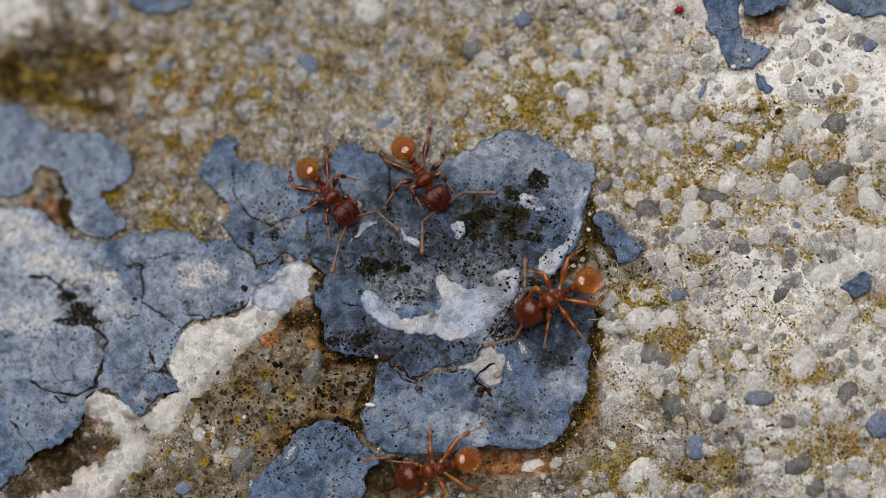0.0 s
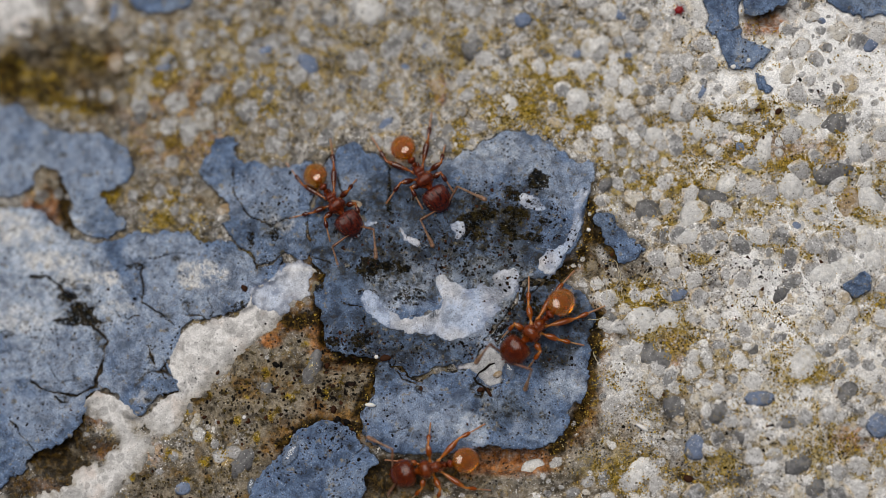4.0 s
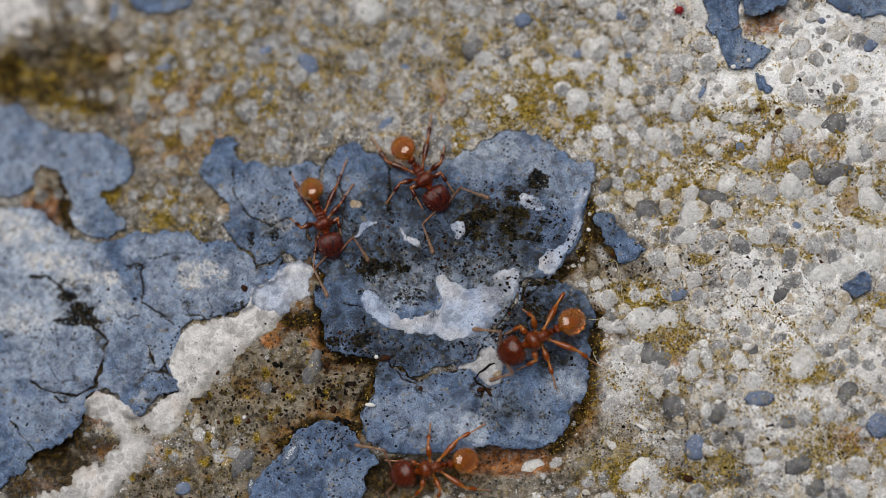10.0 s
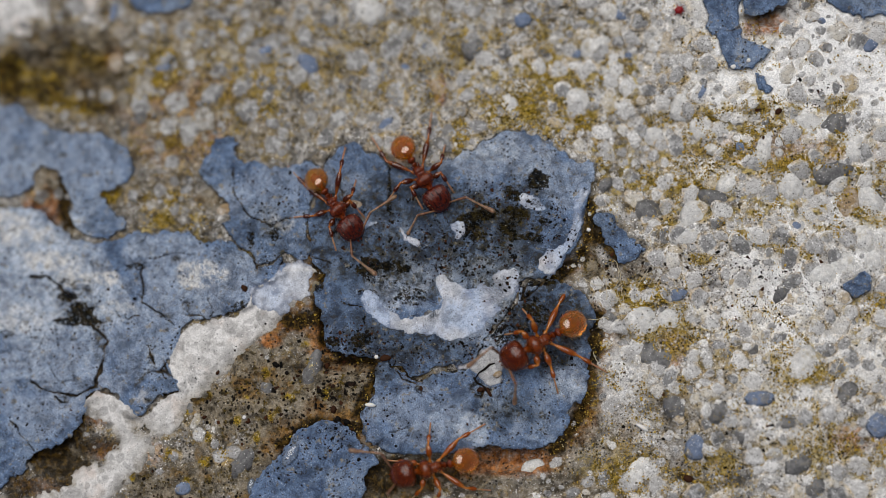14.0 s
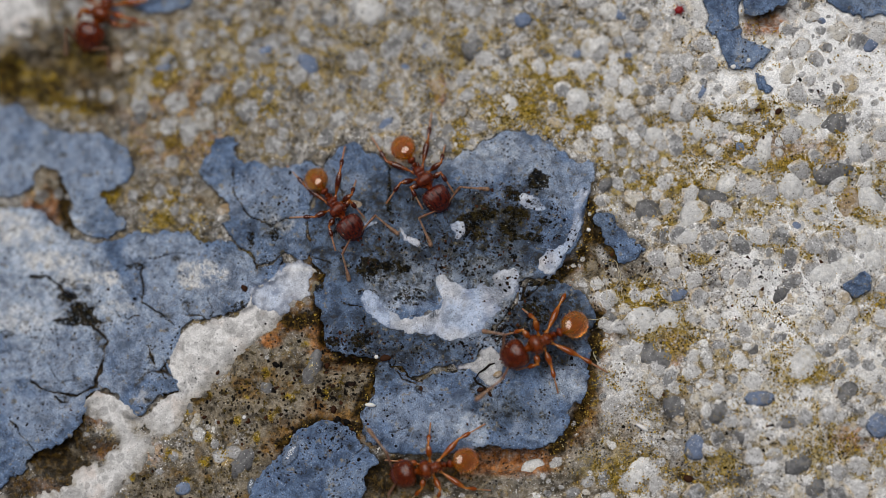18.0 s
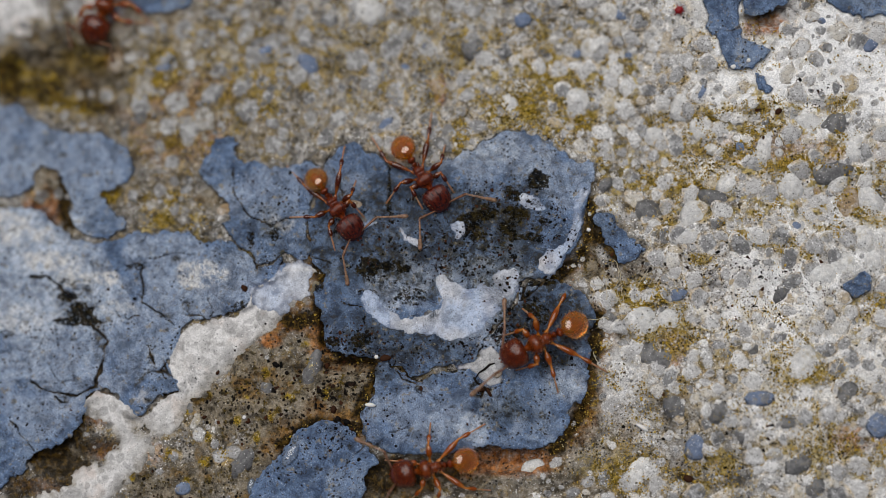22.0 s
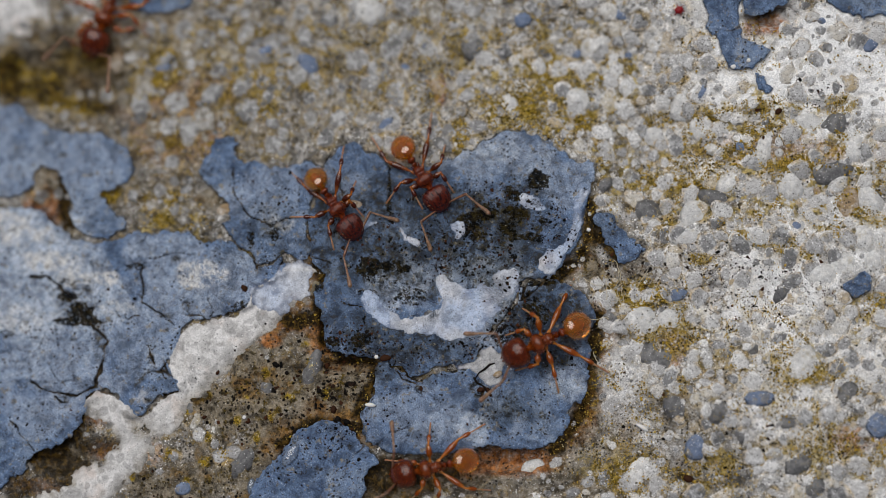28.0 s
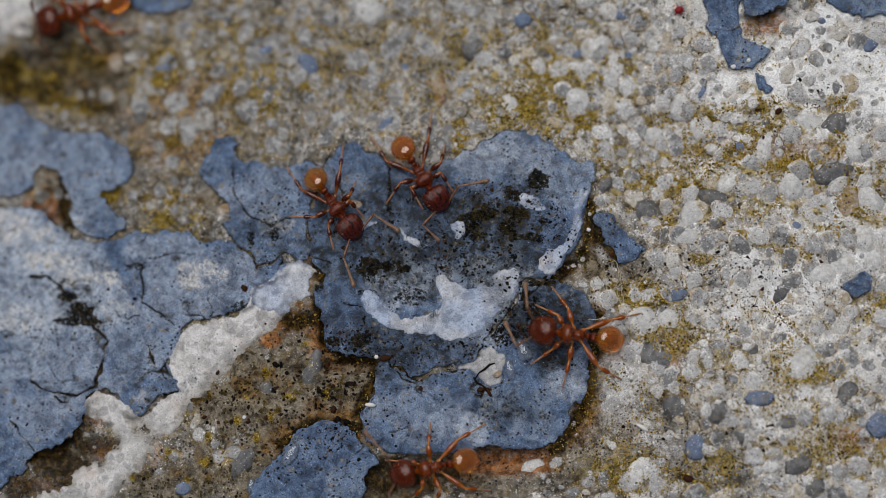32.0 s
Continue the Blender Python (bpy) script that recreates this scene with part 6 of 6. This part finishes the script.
# ---- what moves ----
def motions():
    # the ant beside the scalloped crust: turns and bows, then rests
    a_body = [(0, 544, 299, 612, 378), (.5, 545, 299, 612, 380), (1, 553, 306, 614, 395), (1.5, 560, 314, 609, 412), (2, 555, 306, 611, 401), (2.5, 554, 306, 614, 400), (3, 553, 305, 616, 397),
              (3.5, 550, 299, 620, 387), (4.5, 560, 315, 620, 410), (5.5, 570, 331, 616, 431), (6, 574, 340, 606, 446), (6.5, 567, 325, 598, 431), (7, 557, 315, 580, 421), (7.5, 560, 326, 576, 434)]
    a_body += [(8, 560, 341, 578, 450), (8.5, 563, 353, 588, 463), (9, 560, 342, 583, 451), (9.5, 556, 338, 583, 446), (10, 550, 331, 586, 437), (10.5, 548, 317, 580, 420), (11, 549, 318, 589, 418),
               (11.5, 550, 320, 604, 415), (12, 554, 325, 619, 413), (12.5, 560, 328, 629, 411), (13, 558, 318, 624, 407), (13.5, 557, 315, 623, 406), (32, 556, 314, 622, 405)]
    a_right = [(0, 674, 372, 711, 413), (1, 669, 402, 690, 453), (2, 672, 400, 705, 440), (3, 667, 387, 677, 438), (5.5, 655, 440, 650, 495), (6, 655, 470, 655, 532), (7, 618, 452, 632, 496),
               (8, 617, 458, 606, 500), (9, 630, 443, 657, 491), (10, 626, 421, 652, 461), (11, 622, 394, 646, 424), (12, 645, 374, 664, 392), (13, 648, 370, 690, 369), (14, 656, 373, 712, 344)]
    a_right += [(17, 663, 379, 727, 382), (18, 666, 379, 703, 413), (19, 665, 377, 720, 388), (20, 669, 380, 717, 388), (21, 669, 380, 702, 420), (22, 668, 383, 729, 385), (23, 664, 378, 709, 413), (24, 671, 383, 722, 408),
                (25, 671, 383, 730, 388), (28, 655, 374, 702, 389), (29, 665, 380, 723, 377), (30, 664, 382, 715, 398), (31, 663, 379, 702, 417), (32, 661, 379, 708, 411)]
    a_left = [(0, 600, 430, 588, 486), (1, 575, 428, 575, 485), (2, 575, 440, 530, 487), (3, 587, 441, 618, 485), (5.5, 573, 438, 572, 480), (6, 570, 438, 560, 476), (7, 534, 435, 534, 480), (8, 537, 457, 490, 494),
              (9, 552, 489, 528, 542), (10, 557, 479, 585, 534), (11, 578, 460, 600, 507), (12, 581, 453, 654, 466), (13, 622, 456, 662, 499), (14, 624, 454, 670, 491)]
    a_left += [(17, 607, 454, 619, 507), (18, 607, 451, 617, 498), (19, 611, 452, 610, 511), (20, 607, 457, 636, 508), (21, 597, 457, 592, 498), (22, 607, 454, 614, 505), (23, 608, 456, 630, 510), (24, 612, 460, 613, 513),
               (25, 607, 456, 625, 510), (28, 608, 455, 623, 515), (29, 607, 455, 639, 507), (30, 608, 460, 613, 510), (31, 610, 460, 604, 514), (32, 606, 458, 628, 510)]
    a_toes = {("hind", 1): [(0, 572, 228), (3.5, 572, 228), (5.5, 622, 290), (9.5, 622, 290), (10.5, 612, 262), (32, 608, 258)], ("hind", -1): [(0, 507, 288), (32, 507, 296)], ("mid", 1): [(0, 631, 318), (32, 630, 321)],
              ("mid", -1): [(0, 512, 387), (32, 514, 384)], ("fore", 1): [(0, 646, 386), (3.5, 646, 388), (5.5, 640, 440), (9.5, 606, 432), (11, 605, 418), (12.5, 645, 385), (32, 643, 384)],
              ("fore", -1): [(0, 584, 425), (5, 584, 428), (6, 553, 477), (9.5, 552, 478), (11.5, 560, 470), (13, 595, 444), (32, 590, 442)]}

    # the ant beside it stands still and only feels about
    b_body = [(0, 713, 261, 774, 352)]
    b_right = [(0, 824, 341, 882, 343), (1, 818, 336, 873, 338), (2, 810, 333, 867, 321), (3, 808, 332, 867, 334), (6, 819, 337, 845, 381), (7, 818, 339, 867, 364), (8, 815, 341, 875, 348), (9, 814, 338, 867, 335),
               (10, 816, 334, 867, 352), (11, 828, 347, 875, 366), (12, 830, 350, 870, 388), (13, 828, 348, 862, 393), (14, 826, 351, 877, 377)]
    b_right += [(17, 808, 331, 851, 348), (18, 815, 333, 867, 335), (19, 817, 338, 865, 364), (20, 821, 341, 863, 377), (21, 828, 347, 872, 372), (22, 825, 345, 880, 356), (23, 820, 340, 853, 382), (24, 819, 335, 872, 333),
                (25, 823, 333, 873, 334), (28, 825, 345, 868, 380), (29, 824, 342, 879, 358), (30, 821, 338, 847, 380), (31, 813, 334, 868, 341), (32, 812, 332, 867, 321)]
    b_left = [(0, 748, 394, 748, 454), (1, 742, 390, 757, 443), (2, 743, 389, 765, 432), (3, 744, 388, 770, 433), (6, 747, 395, 753, 448), (7, 746, 394, 778, 430), (8, 745, 397, 765, 446), (9, 748, 398, 773, 444),
              (10, 748, 397, 766, 449), (11, 748, 389, 735, 444), (12, 745, 387, 743, 443), (13, 742, 376, 740, 428), (14, 739, 382, 713, 424)]
    b_left += [(17, 741, 381, 756, 429), (18, 742, 387, 763, 436), (19, 744, 388, 759, 437), (20, 740, 386, 733, 437), (21, 748, 386, 713, 425), (22, 743, 388, 743, 443), (23, 745, 391, 759, 440), (24, 751, 405, 766, 462),
               (25, 754, 400, 785, 450), (28, 745, 393, 762, 444), (29, 745, 391, 767, 441), (30, 746, 389, 767, 443), (31, 750, 396, 752, 455), (32, 748, 398, 785, 433)]
    b_toes = {("hind", 1): [(0, 764, 200)], ("hind", -1): [(0, 658, 243)], ("mid", 1): [(0, 788, 256)], ("mid", -1): [(0, 684, 360)], ("fore", 1): [(0, 803, 341)], ("fore", -1): [(0, 748, 370)]}

    # the tall ant at the torn paint: steps down, works there, backs away at the end
    c_body = [(0, 1037, 499, 938, 551), (.5, 1039, 496, 941, 555), (1, 1030, 504, 928, 552), (1.5, 1018, 513, 913, 567), (2, 1007, 523, 907, 595), (2.5, 1001, 527, 907, 604), (3, 997, 529, 909, 614), (3.5, 995, 531, 908, 620),
              (4.5, 996, 536, 910, 625), (5.5, 997, 540, 910, 630), (6, 991, 544, 910, 637), (6.5, 996, 566, 902, 650), (7, 992, 578, 899, 660), (7.5, 991, 575, 892, 645), (8, 1007, 567, 907, 630), (8.5, 1010, 563, 909, 623)]
    c_body += [(9, 1011, 566, 908, 621), (10, 1012, 570, 906, 622), (11, 1011, 572, 905, 625), (12, 1010, 573, 906, 627), (12.5, 1016, 573, 912, 628), (13, 1015, 573, 913, 631), (14, 1013, 575, 911, 631), (17, 1012, 576, 909, 628),
               (17.5, 1016, 576, 912, 628), (22, 1016, 576, 911, 627), (23, 1021, 576, 914, 625), (25, 1020, 576, 913, 625)]
    c_body += [(28, 1021, 577, 914, 626), (29, 1021, 576, 913, 624), (29.5, 1023, 576, 914, 621), (30, 1031, 575, 922, 616), (30.5, 1039, 576, 928, 611), (31, 1051, 577, 940, 610), (31.5, 1067, 586, 956, 599), (32, 1076, 601, 966, 586)]
    c_up = [(0, 934, 502, 930, 460), (1, 907, 514, 866, 511), (2, 875, 574, 848, 620), (3, 871, 605, 837, 632), (6, 868, 625, 848, 670), (7, 859, 632, 818, 660), (8, 882, 591, 855, 545), (9, 893, 580, 858, 545), (10, 886, 587, 836, 583),
            (11, 866, 594, 825, 631), (12, 862, 612, 810, 628), (13, 868, 612, 840, 660), (14, 874, 618, 826, 650)]
    c_up += [(17, 882, 600, 856, 554), (18, 893, 592, 855, 587), (19, 888, 592, 858, 538), (20, 877, 598, 826, 566), (21, 886, 584, 873, 546), (22, 894, 579, 893, 536), (23, 888, 590, 835, 573), (24, 884, 590, 842, 612), (25, 880, 588, 831, 570),
             (28, 878, 590, 820, 591), (29, 893, 582, 875, 535), (30, 922, 569, 922, 514), (31, 943, 562, 939, 514), (32, 935, 548, 930, 500)]
    c_down = [(0, 913, 594, 855, 613), (1, 908, 598, 860, 620), (2, 915, 635, 905, 668), (3, 940, 650, 930, 687), (6, 942, 662, 930, 701), (7, 907, 684, 897, 720), (8, 890, 665, 845, 704), (9, 900, 658, 857, 670), (10, 904, 655, 866, 674),
              (11, 912, 652, 873, 690), (12, 903, 653, 873, 672), (13, 932, 672, 892, 697), (14, 911, 676, 911, 718)]
    c_down += [(17, 890, 660, 838, 703), (18, 892, 664, 836, 711), (19, 885, 660, 825, 693), (20, 888, 670, 864, 722), (21, 886, 670, 864, 724), (22, 878, 660, 832, 701), (23, 905, 670, 878, 728), (24, 909, 662, 914, 718), (25, 893, 663, 871, 717),
               (28, 892, 670, 848, 711), (29, 897, 662, 845, 708), (30, 890, 651, 831, 665), (31, 905, 642, 847, 648), (32, 914, 612, 893, 569)]
    c_toes = {("mid", -1): [(0, 925, 478), (3.5, 935, 482), (6, 938, 485), (7, 930, 540), (8, 925, 548), (31, 925, 546), (32, 977, 508)], ("hind", -1): [(0, 1032, 440), (3, 1038, 445), (6, 1016, 490), (31, 1017, 492), (32, 1142, 553)],
              ("hind", 1): [(0, 1086, 504), (3, 1086, 520), (6, 1086, 570), (7, 1066, 620), (8, 1062, 650), (11, 1062, 650), (12, 1098, 672), (32, 1100, 672)], ("mid", 1): [(0, 1046, 618), (6, 1048, 614), (7, 990, 705), (32, 992, 706)],
              ("fore", 1): [(0, 962, 622), (1.5, 962, 622), (2, 940, 640), (7, 925, 672), (8, 915, 655), (29, 913, 656), (31, 925, 655), (32, 916, 664)], ("fore", -1): [(0, 926, 535), (1.5, 920, 535), (2, 900, 575), (6, 878, 620), (8, 893, 592), (29, 895, 594), (31, 930, 560), (32, 948, 540)]}

    # the ant in the rusty hollow below the torn sheet
    d_body = [(0, 827, 815, 722, 845), (.5, 828, 815, 722, 838), (1, 822, 816, 716, 838), (2, 821, 816, 717, 839), (32, 821, 817, 717, 839)]
    d_up = [(0, 690, 808, 640, 815), (1, 684, 808, 665, 818), (2, 698, 795, 659, 773), (3, 701, 795, 656, 778), (6, 680, 808, 633, 775), (8, 700, 800, 657, 790), (10, 680, 797, 627, 788), (12, 681, 797, 639, 770), (14, 675, 802, 617, 795)]
    d_up += [(17, 682, 800, 637, 774), (19, 687, 802, 662, 749), (21, 678, 795, 634, 769), (23, 684, 804, 627, 779), (25, 696, 796, 682, 744), (29, 698, 799, 692, 744), (31, 681, 812, 618, 789), (32, 684, 806, 643, 757)]
    d_down = [(0, 698, 868, 700, 915), (3, 692, 868, 698, 918), (10, 690, 866, 702, 916), (19, 692, 868, 688, 918), (29, 690, 866, 650, 890), (32, 692, 868, 698, 916)]
    d_toes = {("hind", -1): [(0, 858, 751)], ("mid", -1): [(0, 762, 749)], ("fore", -1): [(0, 678, 814)], ("hind", 1): [(0, 868, 868)], ("mid", 1): [(0, 772, 896)], ("fore", 1): [(0, 722, 890)]}

    # the ant that comes over the far corner
    e_body = [(0, 310, -330, 262, -230), (14.6, 310, -330, 262, -230), (16, 228, -60, 170, 40), (16.5, 218, -42, 166, 56), (17, 214, -40, 160, 58), (19, 212, -38, 162, 60), (20, 212, -42, 162, 57), (21, 212, -52, 165, 48), (21.5, 214, -60, 168, 41),
              (22, 216, -55, 170, 47), (22.5, 216, -50, 171, 52), (23, 209, -46, 160, 56), (23.5, 206, -34, 156, 68)]
    e_body += [(24, 206, -46, 156, 54), (25, 218, -54, 163, 42), (25.5, 218, -60, 162, 36), (27.5, 206, -20, 160, 84), (28, 214, -34, 169, 70), (28.5, 216, -42, 172, 60), (29, 226, -66, 178, 35), (29.5, 236, -60, 171, 28), (30, 240, -44, 152, 18),
               (30.5, 234, -34, 142, 24), (31, 224, -24, 126, 28), (31.5, 206, -8, 106, 36), (32, 194, 2, 92, 36)]
    e_left = [(0, 230, -200, 190, -170), (14.6, 230, -200, 190, -170), (16.5, 122, 60, 110, 100), (19, 124, 60, 120, 95), (20, 113, 50, 55, 63), (21, 115, 50, 105, 72), (22, 120, 45, 125, 82), (23, 116, 58, 112, 98), (24, 100, 42, 42, 48),
              (25, 110, 40, 62, 55), (28, 115, 70, 75, 108), (29, 130, 35, 105, 57), (30, 110, 10, 70, 20), (31, 88, 10, 45, 20), (32, 62, 12, 56, -14)]
    e_right = [(0, 250, -190, 230, -150), (14.6, 250, -190, 230, -150), (16.5, 190, 84, 196, 110), (19, 185, 90, 190, 120), (20, 190, 90, 200, 140), (21, 190, 85, 185, 148), (22, 192, 82, 196, 110), (23, 190, 92, 172, 130), (24, 170, 103, 155, 150),
               (25, 193, 85, 178, 138), (28, 190, 102, 192, 174), (29, 180, 88, 162, 146), (30, 162, 58, 120, 60), (31, 136, 66, 104, 88), (32, 72, 70, 80, 94)]
    e_toes = {("fore", 1): [(0, 300, -200), (14.6, 300, -200), (16.5, 262, 44), (29.5, 262, 44), (30, 225, 60), (32, 215, 45)]}

    half = [0.5 * k for k in range(65)]
    label = "red-brown ant with amber abdomen "
    ant = build_ant(label + "turning about on scalloped paint")
    animate(ant, a_body, {1: a_right, -1: a_left}, a_toes, [0], half, 0.0, 0.97)
    ant = build_ant(label + "standing still on the dark paint crust")
    animate(ant, b_body, {1: b_right, -1: b_left}, b_toes, [0], [0, 32])
    ant = build_ant(label + "standing tall at torn paint", True)
    animate(ant, c_body, {1: c_down, -1: c_up}, c_toes, [0], half, 14.0, 1.06)
    ant = build_ant(label + "standing in the rusty hollow below paint", True)
    animate(ant, d_body, {1: d_down, -1: d_up}, d_toes, [0], [0, 0.5, 1, 2, 32], 10.0)
    ant = build_ant(label + "crossing the far corner", True)
    animate(ant, e_body, {1: e_right, -1: e_left}, e_toes, [0, 14.6, 16.5, 23.5, 27.5, 30, 31, 32], half, 6.0, 1.14)


motions()
